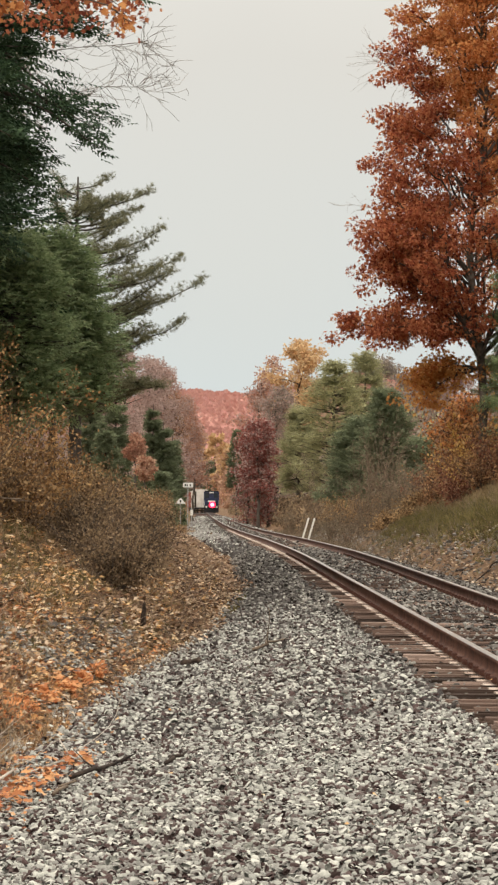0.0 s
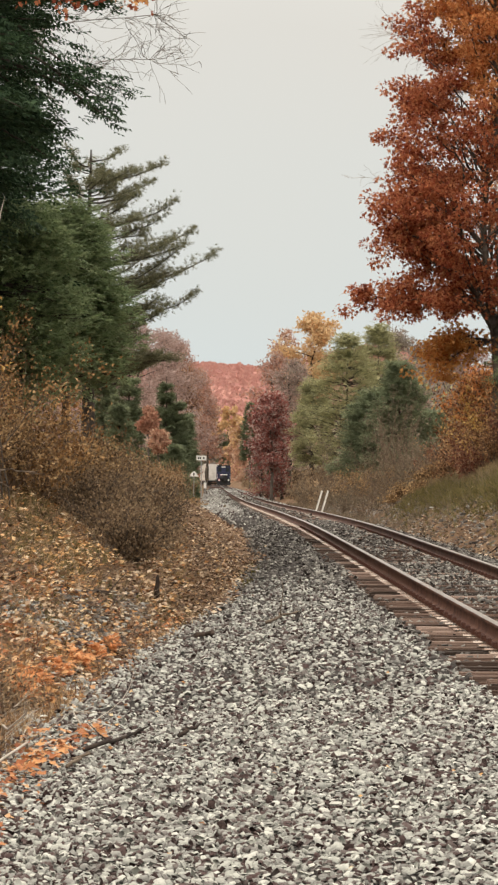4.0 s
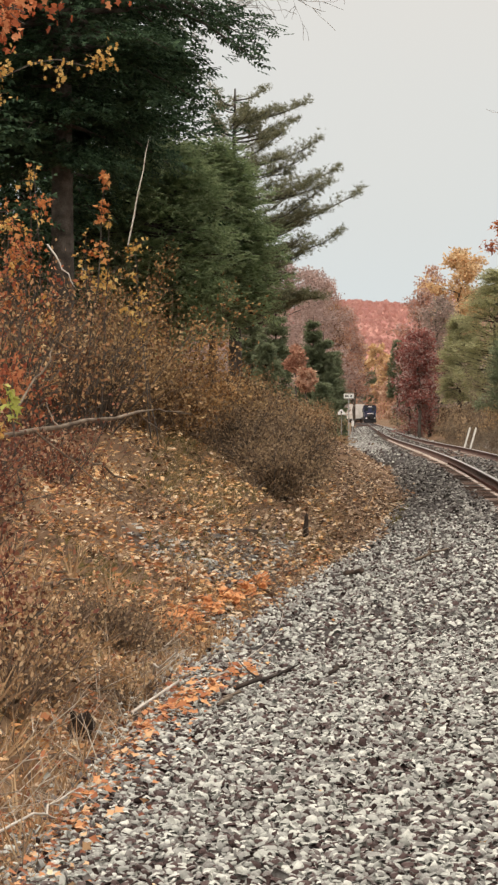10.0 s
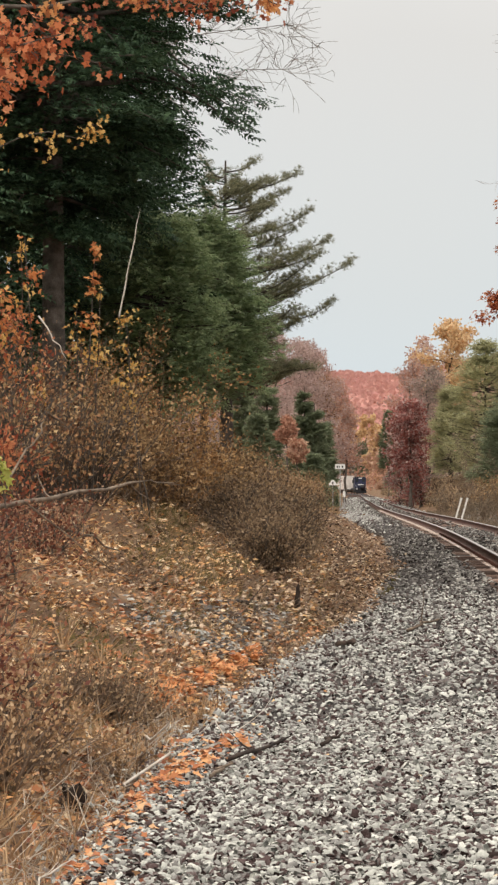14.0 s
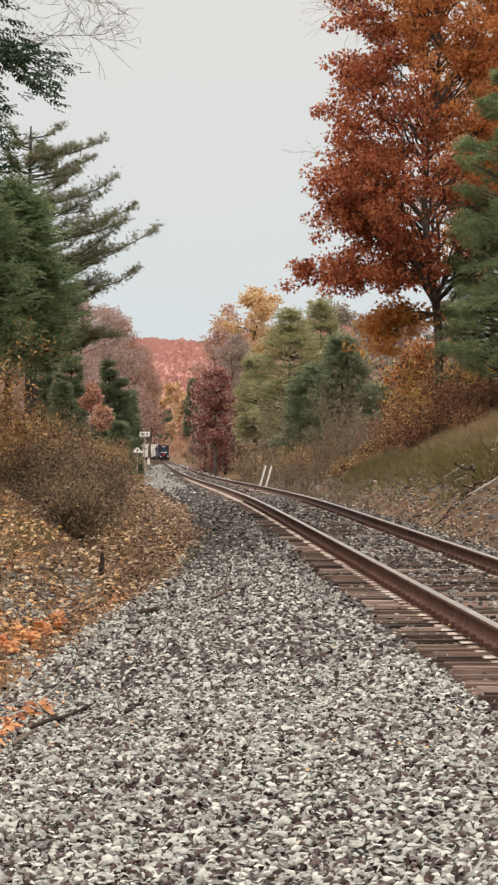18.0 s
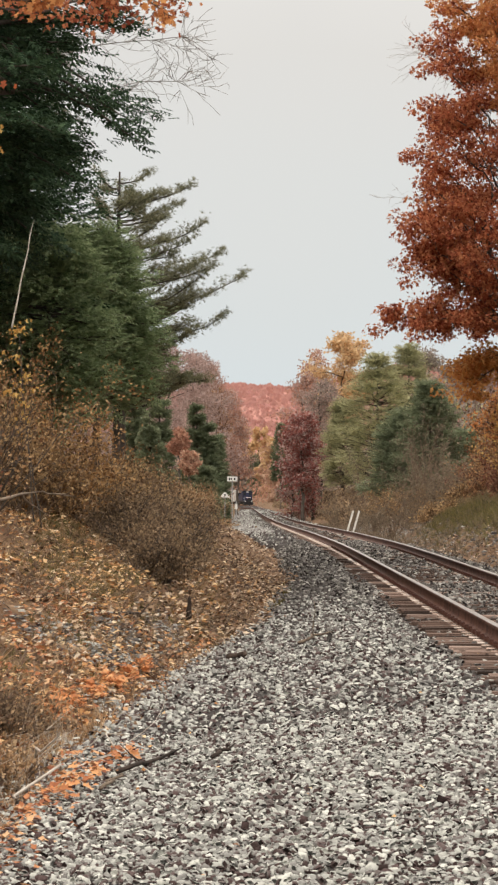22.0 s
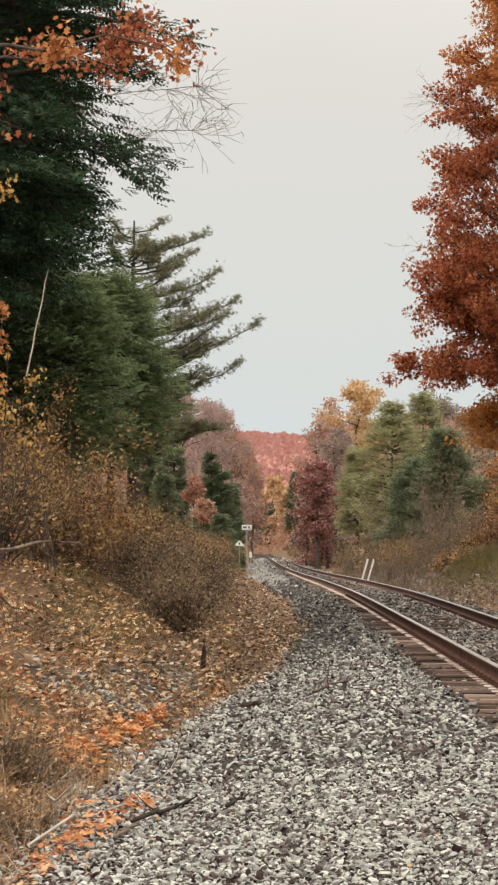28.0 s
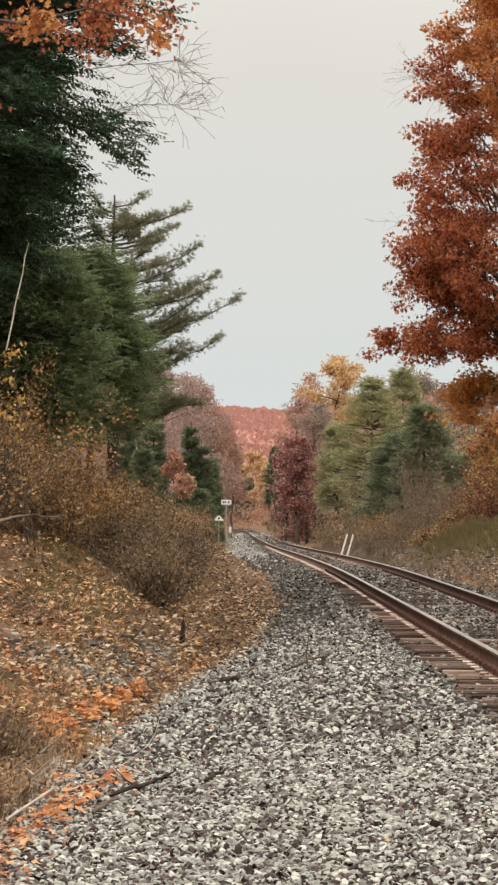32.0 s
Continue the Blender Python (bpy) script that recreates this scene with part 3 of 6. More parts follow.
def bed_z(u, y):
    """Height of the ballast: flat over the ties, then falling to its two toes."""
    base = rail_z(y) - 0.18
    toe = toe_left(y)
    left = np.where(u > 1.45, np.interp(y, [36, 50], [-0.06, -0.02]) - 0.32 * np.clip((u - 1.45) / np.maximum(toe - 1.45, 0.3), 0, 1.2) ** 1.15, np.where(u > 0.6, np.interp(y, [34, 50], [-0.045, -0.02]), np.interp(y, [30, 46], [-0.045, -0.022])))
    right = np.where(u < -1.45, -0.03 - 0.38 * np.clip((-u - 1.45) / 1.35, 0, 1.2), np.interp(y, [30, 46], [-0.045, -0.022]))
    return base + np.where(u > 0, left, right)


def on_land(x, y, dz=0.0):
    return (x, y, float(land(x, y)) + dz)


def sheet(name, us, vs, func, mat, label=""):
    u, v = np.meshgrid(us, vs, indexing="xy")
    p = func(u, v)
    w, h = len(us), len(vs)
    i, j = np.meshgrid(np.arange(h - 1), np.arange(w - 1), indexing="ij")
    a = i * w + j
    f = np.stack([a, a + 1, a + 1 + w, a + w], -1).reshape(-1, 4)
    ob = mesh_part(name, p.reshape(-1, 3), f, mat, None, label, smooth=True)
    return ob


us = np.concatenate([-np.geomspace(3000, 16, 26), np.arange(-15, 15.01, 0.25), np.geomspace(16, 3000, 26)])
vs = np.concatenate([np.arange(-30, 8, 3.0), np.arange(8, 60, 0.35), np.arange(60, 140, 1.2), np.geomspace(141, 4500, 60)])
ground = sheet("ground", us, vs, lambda u, v: np.stack([track_x(np.minimum(v, 1150)) - u, v, np.where(np.abs(u) < 600, land(track_x(v) - u, v), land(track_x(v) - 600 * np.sign(u), v))], -1), M_SOIL)
tagged(ground, "brown leaf-strewn soil of the cutting and woods", "ground", kind="structure")
us = np.linspace(0, 1, 46)
vs = np.concatenate([np.arange(-28, 2, 1.0), np.arange(2, 60, 0.3), np.arange(60, 200, 1.0), np.arange(200, 1100, 6.0)])


def bed_point(w, y):
    u = -2.85 + w * (toe_left(y) + 0.12 + 2.85)
    return np.stack([track_x(y) - u, y, bed_z(u, y) - 0.006 + 0.006 * np.sin(9 * u + 3 * y) * np.sin(7 * y) - 0.3 * np.clip((w - 0.96) / 0.04, 0, 1)], -1)


# the sheet's dark colour supplies the shadow seen between stones
ballast = sheet("ballast_bed", us, vs, bed_point, M_GAP_SHADE_BED)
tagged(ballast, "bed below the crushed stone, coloured near black as shade in the gaps", "ballast", kind="structure")

M_APRON = surface("pale_gravel", [(0.13, 0.122, 0.114), (0.21, 0.2, 0.187), (0.32, 0.31, 0.29)], 0.8, 22, 0.95, bump=0.8)
vs = np.concatenate([np.arange(126, 200, 1.0), np.arange(200, 430, 5.0)])
apron = sheet("gravel_verge", np.linspace(0, 1, 14), vs, lambda w, y: (lambda u: np.stack([track_x(y) - u, y, bed_z(u, y) + 0.06 - 0.2 * np.abs(2 * w - 1) ** 8], -1))(1.55 + np.clip((y - 122) / 40, 0, 1) * w * (toe_left(y) - 1.2) + 0.25 * np.sin(y * 0.6) * w), M_APRON)
tagged(apron, "pale gravel verge beside the far rails", "gravel", kind="structure")

# ---------------------------------------------------------------- the railway
track = holder("railway_track", (0, 0, 0), "single line of rusty rails on weathered wooden ties", "railway")
track["kind"] = "structure"


def along_track(off, ys, dz=0.0):
    """Points beside the centre line; off is to the right."""
    x, z = track_x(ys), rail_z(ys)
    t = np.gradient(x, ys) if len(ys) > 1 else 0
    return np.stack([x + off, ys - off * t, z + dz], -1)


RAIL = [(-0.075, -0.17), (-0.075, -0.158), (-0.02, -0.14), (-0.01, -0.12), (-0.01, -0.05), (-0.036, -0.036), (-0.036, -0.006), (-0.028, 0.0),
        (0.028, 0.0), (0.036, -0.006), (0.036, -0.036), (0.01, -0.05), (0.01, -0.12), (0.02, -0.14), (0.075, -0.158), (0.075, -0.17)]
ys = np.concatenate([np.arange(-28, 60, 1.0), np.arange(60, 300, 4.0), np.arange(300, 1150, 10.0)])
for side in (-0.7535, 0.7535):
    line = along_track(side, ys)
    n = len(RAIL)
    v = np.concatenate([line + [a, 0, b] for a, b in RAIL]).reshape(n, len(ys), 3).transpose(1, 0, 2).reshape(-1, 3)
    i, j = np.meshgrid(np.arange(len(ys) - 1), np.arange(n), indexing="ij")
    p, q = i * n + j, i * n + (j + 1) % n
    rail = mesh_part("rail", v, np.stack([p, q, q + n, p + n], -1).reshape(-1, 4), M_RAIL, track, "rusty steel rail with a shiny worn head")
    top = (np.arange(len(rail.data.polygons)) % n == 7) | (np.arange(len(rail.data.polygons)) % n == 6) | (np.arange(len(rail.data.polygons)) % n == 8)
    rail.data.materials.append(M_RAILTOP)
    rail.data.polygons.foreach_set("material_index", top.astype(np.int32))


def tie_mesh(seed):
    rng = np.random.default_rng(seed)
    bm = bmesh.new()
    box(bm, -1.3, 1.3, -0.112, 0.112, -0.18, -0.03)
    cuts = np.concatenate([[-0.115], np.sort(rng.uniform(-0.085, 0.085, 3)), [0.115]])
    for a, b in zip(cuts[:-1], cuts[1:]):
        if b - a > 0.012:
            top = rng.normal(-0.004, 0.007)
            box(bm, -1.3 + rng.uniform(-0.02, 0.05), 1.3 - rng.uniform(-0.02, 0.05), a + 0.003, b - 0.003, -0.034, min(top, 0.006))
    for v in bm.verts:
        v.co += Vector(rng.normal(0, 0.003, 3))
    me = bpy.data.meshes.new("tie")
    bm.to_mesh(me)
    bm.free()
    me.materials.append(M_TIE)
    return me


def plate_mesh():
    """A pale steel plate under the rail with its shoulders and four dark spikes."""
    bm = bmesh.new()
    low = [bm.verts.new(p) for p in ((-0.2, -0.08, 0), (0.17, -0.08, 0), (0.17, 0.08, 0), (-0.2, 0.08, 0))]
    top = [bm.verts.new(p) for p in ((-0.195, -0.06, 0.012), (0.165, -0.06, 0.012), (0.165, 0.06, 0.012), (-0.195, 0.06, 0.012))]
    bm.faces.new(top)
    for k in range(4):
        bm.faces.new((low[k], low[(k + 1) % 4], top[(k + 1) % 4], top[k]))
    for s in (-1, 1):
        box(bm, s * 0.095 - 0.012, s * 0.095 + 0.012, -0.08, 0.08, 0.014, 0.045)
        for sy in (-0.05, 0.05):
            box(bm, s * 0.1 - 0.02, s * 0.1 + 0.02, sy - 0.016, sy + 0.016, 0.02, 0.065)
    for f in bm.faces:
        f.material_index = int(max(v.co.z for v in f.verts) > 0.0125)
    me = bpy.data.meshes.new("tie_plate")
    bm.to_mesh(me)
    bm.free()
    me.materials.append(M_PLATE), me.materials.append(M_RAIL)
    return me


TIES = [tie_mesh(s) for s in range(6)]
PLATE = plate_mesh()
rng = np.random.default_rng(4)
far_ties, far_plates = [], []
for i in range(606):
    y = -15.0 + i * 0.5
    x, z = float(track_x(y)), float(rail_z(y)) - 0.19
    turn = float(track_x(y + 1) - track_x(y))
    m = Matrix.Translation((x + rng.normal(0, 0.03), y, z + rng.normal(0, 0.006))) @ pose(0, 0, 0, rng.normal(0, 0.4), rng.normal(0, 0.3), -math.degrees(turn) + rng.normal(0, 0.7))
    if i < 246:
        tie = new("tie", TIES[i % 6])
        tie.parent, tie.matrix_basis = track, m
    else:
        c = np.array([[-1.3, -0.11, 0], [1.3, -0.11, 0], [1.3, 0.11, 0], [-1.3, 0.11, 0], [-1.3, -0.11, -0.15], [1.3, -0.11, -0.15]]) + [x, y, z]
        far_ties.append((c, np.array([[0, 1, 2, 3], [4, 5, 1, 0]])))
    if i < 180:
        for side in (-0.7535, 0.7535):
            pl = new("tie_plate", PLATE)
            pl.parent, pl.matrix_basis = track, Matrix.Translation((x + side, y, z + 0.002)) @ pose(0, 0, 0, 0, 0, -math.degrees(turn) + (180 if side > 0 else 0))
    elif i < 426:
        c = np.array([[-0.18, -0.085, 0.022], [0.18, -0.085, 0.022], [0.18, 0.085, 0.022], [-0.18, 0.085, 0.022], [-0.18, -0.085, 0], [0.18, -0.085, 0]])
        for side in (-0.7535, 0.7535):
            far_plates.append((c + [x + side * 1.06, y, z], np.array([[0, 1, 2, 3], [4, 5, 1, 0]])))
v, f = gather(far_plates)
tagged(mesh_part("far_tie_plates", v, f, M_PLATE, track), kind="stuff")
v, f = gather(far_ties)
tagged(mesh_part("far_ties", v, f, M_TIE, track), kind="stuff")

# ---------------------------------------------------------------- trees of the left side
conifer("hemlock", on_land(-6.8, 46), 17, 4.0, [1.3, 2.4, 3.25, 3.55, 3.4, 3.0, 2.6, 2.2, 1.6, 0.5], M_HEMLOCK, "tall dark green hemlock with dense drooping sprays", seed=3, trunk_r=0.22, whorls=32, per=9, sprays=185, size=0.26, kind=FROND, tilt=0.06, curl=-0.05, fan=0.45, thick=0.14, big=True)
conifer("hemlock", on_land(-8.5, 53), 17, 3.0, [2.9, 2.9, 2.9, 2.7, 2.4, 1.8, 0.5], M_HEMLOCK, "tall dark green hemlock standing close behind another", seed=17, trunk_r=0.2, whorls=24, per=8, sprays=110, size=0.34, kind=FROND, tilt=0.02, curl=-0.04, fan=0.5, thick=0.22)
conifer("hemlock", on_land(-9.6, 50), 16, 1.2, [2.6, 2.8, 3.0, 3.0, 2.6, 1.8, 0.5], M_HEMLOCK, "tall dark green hemlock with dense drooping sprays", seed=4, trunk_r=0.22, whorls=24, per=9, sprays=80, size=0.34, kind=FROND, tilt=-0.05, curl=-0.02, fan=0.5, thick=0.26)
conifer("hemlock", on_land(-9.51, 44), 13, 1.8, [2.6, 3.0, 3.0, 2.6, 1.8, 0.5], M_HEMLOCK, "tall dark green hemlock with dense drooping sprays", seed=14, trunk_r=0.2, whorls=18, per=8, sprays=46, size=0.32, kind=FROND, tilt=-0.05, curl=-0.01, fan=0.5, thick=0.26)
conifer("hemlock", on_land(-8.05, 60), 11, 4.6, [2.0, 2.3, 2.3, 1.9, 1.3, 0.5], M_HEMLOCK, "dark green hemlock in the woods' edge", seed=15, trunk_r=0.16, whorls=20, per=8, sprays=80, size=0.32, kind=FROND, tilt=-0.02, curl=-0.01, fan=0.5, thick=0.26)
conifer("young_hemlock", on_land(-5.45, 58), 5.6, 2.2, [1.2, 1.4, 1.35, 1.2, 1.0, 0.75, 0.35], M_CEDAR, "bushy green young hemlock on the bank", seed=5, trunk_r=0.1, whorls=22, per=9, sprays=80, size=0.22, kind=FROND, tilt=0.12, curl=-0.02, fan=0.5, thick=0.18)
conifer("young_hemlock", on_land(-5.75, 52), 4.9, 1.8, [1.0, 1.2, 1.2, 1.05, 0.8, 0.4], M_CEDAR, "bushy green young hemlock beside a pale birch stem", seed=19, trunk_r=0.08, whorls=20, per=9, sprays=60, size=0.22, kind=FROND, tilt=0.12, curl=-0.02, fan=0.5, thick=0.2)
conifer("young_hemlock", on_land(-6.43, 60), 4.9, 1.6, [1.2, 1.5, 1.5, 1.3, 1.0, 0.5], M_CEDAR, "bushy green young hemlock on the bank", seed=6, trunk_r=0.1, whorls=20, per=9, sprays=80, size=0.22, kind=FROND, tilt=0.12, curl=-0.02, fan=0.5, thick=0.18)
conifer("young_hemlock", on_land(-7.22, 55), 4.9, 0.3, [1.5, 1.9, 1.9, 1.6, 1.1, 0.5], M_CEDAR, "bushy green young hemlock on the bank", seed=18, trunk_r=0.1, whorls=17, per=9, sprays=60, size=0.24, kind=FROND, tilt=0.12, curl=-0.02, fan=0.5, thick=0.18)
plumed_pine("white_pine", on_land(-5.89, 68), 8.0, [(7.95, 0.8), (7.7, 1.75), (7.25, 1.5), (6.7, 2.1), (6.35, 1.8), (6.05, 2.45), (5.75, 2.1), (5.5, 3.1), (5.05, 2.2), (4.45, 2.5), (4.0, 1.7), (3.5, 1.4), (2.95, 2.25), (2.9, 1.9)], 84, M_PINE, "ragged white pine with level upswept branches in layers", seed=7, trunk_r=0.2, size=0.085)
# ---------------------------------------------------------------- trees of the right side
oak("red_oak", on_land(5.62, 100), 23.5, ([7.3, 8.4, 10.4, 12.4, 14.4, 17, 19.5, 23.5], [3.7, 4.3, 4.5, 4.1, 3.5, 2.9, 2.3, 0.5]),
    [(5.75, 3.14, 4.75, 0.06, 8), (5.9, 2.75, 3.7, 0.1, 6), (5.75, 3.5, 3.6, 0.08, 6), (5.9, 3.1, 2.5, 0.2, 6), (5.8, 3.9, 2.6, 0.2, 4), (5.9, 2.3, 2.0, 0.2, 4), (5.9, 4.6, 2.0, 0.2, 3), (6.0, 3.3, 1.5, 0.3, 4),
     (7.7, 2.95, 3.6, 0.45, 4), (7.8, 3.4, 3.8, 0.45, 4), (8.1, 2.75, 3.9, 0.45, 4), (8.5, 3.2, 4.0, 0.45, 5), (9.0, 2.5, 3.7, 0.45, 4), (9.2, 3.7, 3.9, 0.45, 4),
     (4.0, 3.1, 2.3, -0.1, 5), (4.4, 3.5, 1.7, 0.0, 4), (4.2, 2.8, 1.2, 0.0, 4), (3.6, 3.3, 1.9, -0.2, 4)],
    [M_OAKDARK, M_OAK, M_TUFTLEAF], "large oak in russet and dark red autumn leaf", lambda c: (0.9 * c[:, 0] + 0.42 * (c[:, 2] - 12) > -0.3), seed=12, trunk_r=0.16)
conifer("hemlock", on_land(7.74, 100), 8.6, 1.6, [1.9, 2.3, 2.2, 1.8, 1.3, 0.5], M_CEDAR, "green hemlock on the grassy bank", seed=12, trunk_r=0.14, whorls=24, per=8, sprays=90, size=0.26, kind=FROND, tilt=0.05, curl=-0.01, fan=0.45)
conifer("tall_pine", on_land(7.75, 94), 11.4, 1.2, [2.0, 2.3, 2.3, 2.0, 1.4, 0.4], M_CEDAR, "olive green pine in front of the oak", seed=13, trunk_r=0.16, whorls=15, per=7, sprays=90, size=0.24, tilt=0.08, fan=0.35, thick=0.12)

# woods on both sides, farther along the line
def far_broad(u, d, z_top, r, mats, label, name="tree", seed=1, low=0.3, leaves=6500, leaf=0.22, puff=0.5, **more):
    x, y, z = on_land(u * d / 1000, d)
    h = z_top - z
    return broadleaf(name, (x, y, z), h, h * low, [r * 0.7, r, r, r * 0.75, r * 0.3], mats, label, seed=seed, limbs=20, twigs=6, leaves=int(leaves * 1.5), leaf=leaf, puff=puff, trunk_r=0.012 * h + 0.05, **more)


def far_conifer(u, d, z_top, r, mat, label, name="spruce", seed=1, low=0.5, size=0.5, layers=1.1, **more):
    x, y, z = on_land(u * d / 1000, d)
    h = z_top - z
    return conifer(name, (x, y, z), h, low, [r, r, r * 0.82, r * 0.5, r * 0.06], mat, label, seed=seed, whorls=int(7 * layers + h * layers), per=9, sprays=44, size=min(size, 0.2 + 0.28 * r), kind=FROND, fan=0.45, thick=0.1 * r * layers, trunk_r=0.012 * h + 0.05, **more)


far_broad(-68.2, 240, 14.2, 3.2, [M_MAUVE], "leafless mauve-brown hardwood in the woods", seed=21, low=0.15)
far_broad(-76.2, 230, 11.7, 1.8, [M_MAUVE], "leafless mauve-brown hardwood in the woods", seed=22, low=0.15)
far_broad(-58.2, 270, 14.9, 3.4, [M_MAUVE], "leafless mauve-brown hardwood in the woods", seed=23, low=0.1)
far_broad(-60.2, 260, 14.3, 2.8, [M_MAUVE], "leafless mauve-brown hardwood in the woods", seed=37, low=0.1)
far_broad(-53.6, 300, 15.2, 2.2, [M_MAUVE, M_SALMON], "leafless mauve-brown hardwood in the woods", seed=38, low=0.35)
far_broad(-47.8, 330, 13.4, 2.0, [M_SALMON, M_MAUVE], "hardwood with the last rusty leaves", seed=39, low=0.42)
far_broad(-43.6, 345, 10.4, 1.5, [M_SALMON, M_MAUVE], "hardwood with the last rusty leaves", seed=139, low=0.45, leaves=4500)
far_broad(-52.4, 290, 12.0, 1.2, [M_MAUVE, M_RUST], "leafless mauve-brown hardwood in the woods", seed=24, low=0.1)
far_broad(-45.6, 1080, 29.0, 6.0, [M_RUST, M_MAUVE], "hardwood with rusty red leaves at the bend", seed=25, low=0.1, leaf=1.2)
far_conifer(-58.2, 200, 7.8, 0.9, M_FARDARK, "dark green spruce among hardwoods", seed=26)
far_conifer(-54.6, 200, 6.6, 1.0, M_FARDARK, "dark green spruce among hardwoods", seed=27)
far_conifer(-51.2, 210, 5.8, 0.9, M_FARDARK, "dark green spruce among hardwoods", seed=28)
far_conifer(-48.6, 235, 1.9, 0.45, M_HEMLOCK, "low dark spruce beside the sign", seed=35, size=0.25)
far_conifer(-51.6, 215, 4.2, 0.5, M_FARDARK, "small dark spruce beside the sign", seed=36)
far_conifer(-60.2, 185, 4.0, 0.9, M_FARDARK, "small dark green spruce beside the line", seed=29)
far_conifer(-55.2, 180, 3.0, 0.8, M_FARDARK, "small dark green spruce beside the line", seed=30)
far_broad(-64.6, 168, 5.2, 0.36, [M_SALMON], "small tree with salmon-orange leaves", seed=31, low=0.78, leaves=900, leaf=0.2, puff=0.16)
far_broad(-60.4, 165, 3.8, 0.42, [M_FARORANGE, M_SALMON], "small tree with orange leaves", seed=32, low=0.74, leaves=900, leaf=0.2, puff=0.16)
far_broad(-88.0, 225, 13.0, 3.0, [M_MAUVE], "leafless mauve-brown hardwood in the woods", seed=121, low=0.1)
far_broad(-98.0, 215, 12.5, 3.0, [M_GREYTREE, M_MAUVE], "grey-brown leafless hardwood in the woods", seed=122, low=0.1)
far_conifer(-80.5, 185, 8.0, 1.3, M_FARDARK, "green spruce among leafless hardwoods", seed=123)
far_conifer(-71.5, 195, 8.6, 1.1, M_FARDARK, "tall green spruce among leafless hardwoods", seed=33)
far_conifer(-75.0, 160, 5.7, 0.8, M_FARDARK, "green spruce above the bank", seed=34)
far_broad(-20.6, 260, 8.9, 1.9, [M_RED, M_RED, M_MAUVE], "crimson maple beside the line", seed=41, low=0.3, leaves=6000, leaf=0.25, puff=0.4)
far_broad(-20.4, 290, 14.0, 2.2, [M_SALMON, M_MAUVE], "slender tree with the last pink-brown leaves", seed=42, low=0.25, leaves=3600, leaf=0.25)
far_broad(-15.5, 305, 17.0, 2.0, [M_SALMON, M_FARORANGE], "tree with sparse pink-orange leaves", seed=143, low=0.4, leaves=2600, leaf=0.26)
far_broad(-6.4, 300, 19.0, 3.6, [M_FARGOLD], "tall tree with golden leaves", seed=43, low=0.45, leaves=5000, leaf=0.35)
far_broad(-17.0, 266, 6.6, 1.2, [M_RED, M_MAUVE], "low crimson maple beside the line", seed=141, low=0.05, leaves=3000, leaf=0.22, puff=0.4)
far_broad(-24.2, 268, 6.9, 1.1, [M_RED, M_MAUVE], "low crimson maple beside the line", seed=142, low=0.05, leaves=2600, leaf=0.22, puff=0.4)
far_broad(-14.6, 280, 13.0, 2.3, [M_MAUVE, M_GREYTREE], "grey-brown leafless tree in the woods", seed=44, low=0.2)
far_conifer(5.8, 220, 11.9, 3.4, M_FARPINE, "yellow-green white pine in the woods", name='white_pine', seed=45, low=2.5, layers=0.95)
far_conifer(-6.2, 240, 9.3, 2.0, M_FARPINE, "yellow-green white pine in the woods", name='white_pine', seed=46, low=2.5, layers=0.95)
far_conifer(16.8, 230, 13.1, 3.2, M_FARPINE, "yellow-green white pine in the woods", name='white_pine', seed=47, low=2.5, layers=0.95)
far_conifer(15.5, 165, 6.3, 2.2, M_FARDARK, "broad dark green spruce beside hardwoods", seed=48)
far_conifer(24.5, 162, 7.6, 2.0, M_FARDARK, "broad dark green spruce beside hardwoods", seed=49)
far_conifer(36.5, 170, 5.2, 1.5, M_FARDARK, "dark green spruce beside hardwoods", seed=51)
far_broad(23.0, 255, 14.8, 2.8, [M_GREYTREE], "grey leafless hardwood in the woods", seed=151, low=0.15, leaves=6000)
far_broad(38.0, 250, 13.8, 2.8, [M_GREYTREE], "grey leafless hardwood in the woods", seed=152, low=0.15, leaves=6000)
far_broad(31.8, 260, 13.8, 2.9, [M_GREYTREE], "grey leafless hardwood in the woods", seed=52, low=0.2)
far_broad(47.8, 250, 13.6, 3.0, [M_MAUVE], "leafless mauve-brown hardwood in the woods", seed=53, low=0.2)
far_broad(63.8, 240, 14.1, 2.9, [M_MAUVE], "leafless mauve-brown hardwood in the woods", seed=54, low=0.2)
far_broad(52.0, 114, 5.6, 1.1, [M_OAK, M_RUST], "young oak with orange-brown leaves", seed=55, low=0.35, leaves=3500, leaf=0.15, puff=0.35)
far_broad(80.0, 124, 24.5, 3.0, [M_OAK, M_RUSTMAPLE, M_OLIVEBROWN], "tall oak with orange-brown leaves", seed=56, low=0.3, leaves=15000, leaf=0.19, puff=0.4)
far_broad(83.8, 150, 23.2, 3.6, [M_OAK, M_RUST], "tall oak with orange-brown leaves", seed=57, low=0.3, leaves=14000, leaf=0.2, puff=0.45)
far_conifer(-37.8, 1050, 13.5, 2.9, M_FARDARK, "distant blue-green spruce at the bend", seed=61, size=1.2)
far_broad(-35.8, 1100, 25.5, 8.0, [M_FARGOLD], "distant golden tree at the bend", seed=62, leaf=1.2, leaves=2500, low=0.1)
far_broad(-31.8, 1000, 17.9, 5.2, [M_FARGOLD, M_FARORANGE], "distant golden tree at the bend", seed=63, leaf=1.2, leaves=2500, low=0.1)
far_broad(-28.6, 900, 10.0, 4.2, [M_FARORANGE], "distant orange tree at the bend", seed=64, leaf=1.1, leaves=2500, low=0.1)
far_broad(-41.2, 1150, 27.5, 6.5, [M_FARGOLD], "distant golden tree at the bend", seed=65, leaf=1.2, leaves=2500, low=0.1)
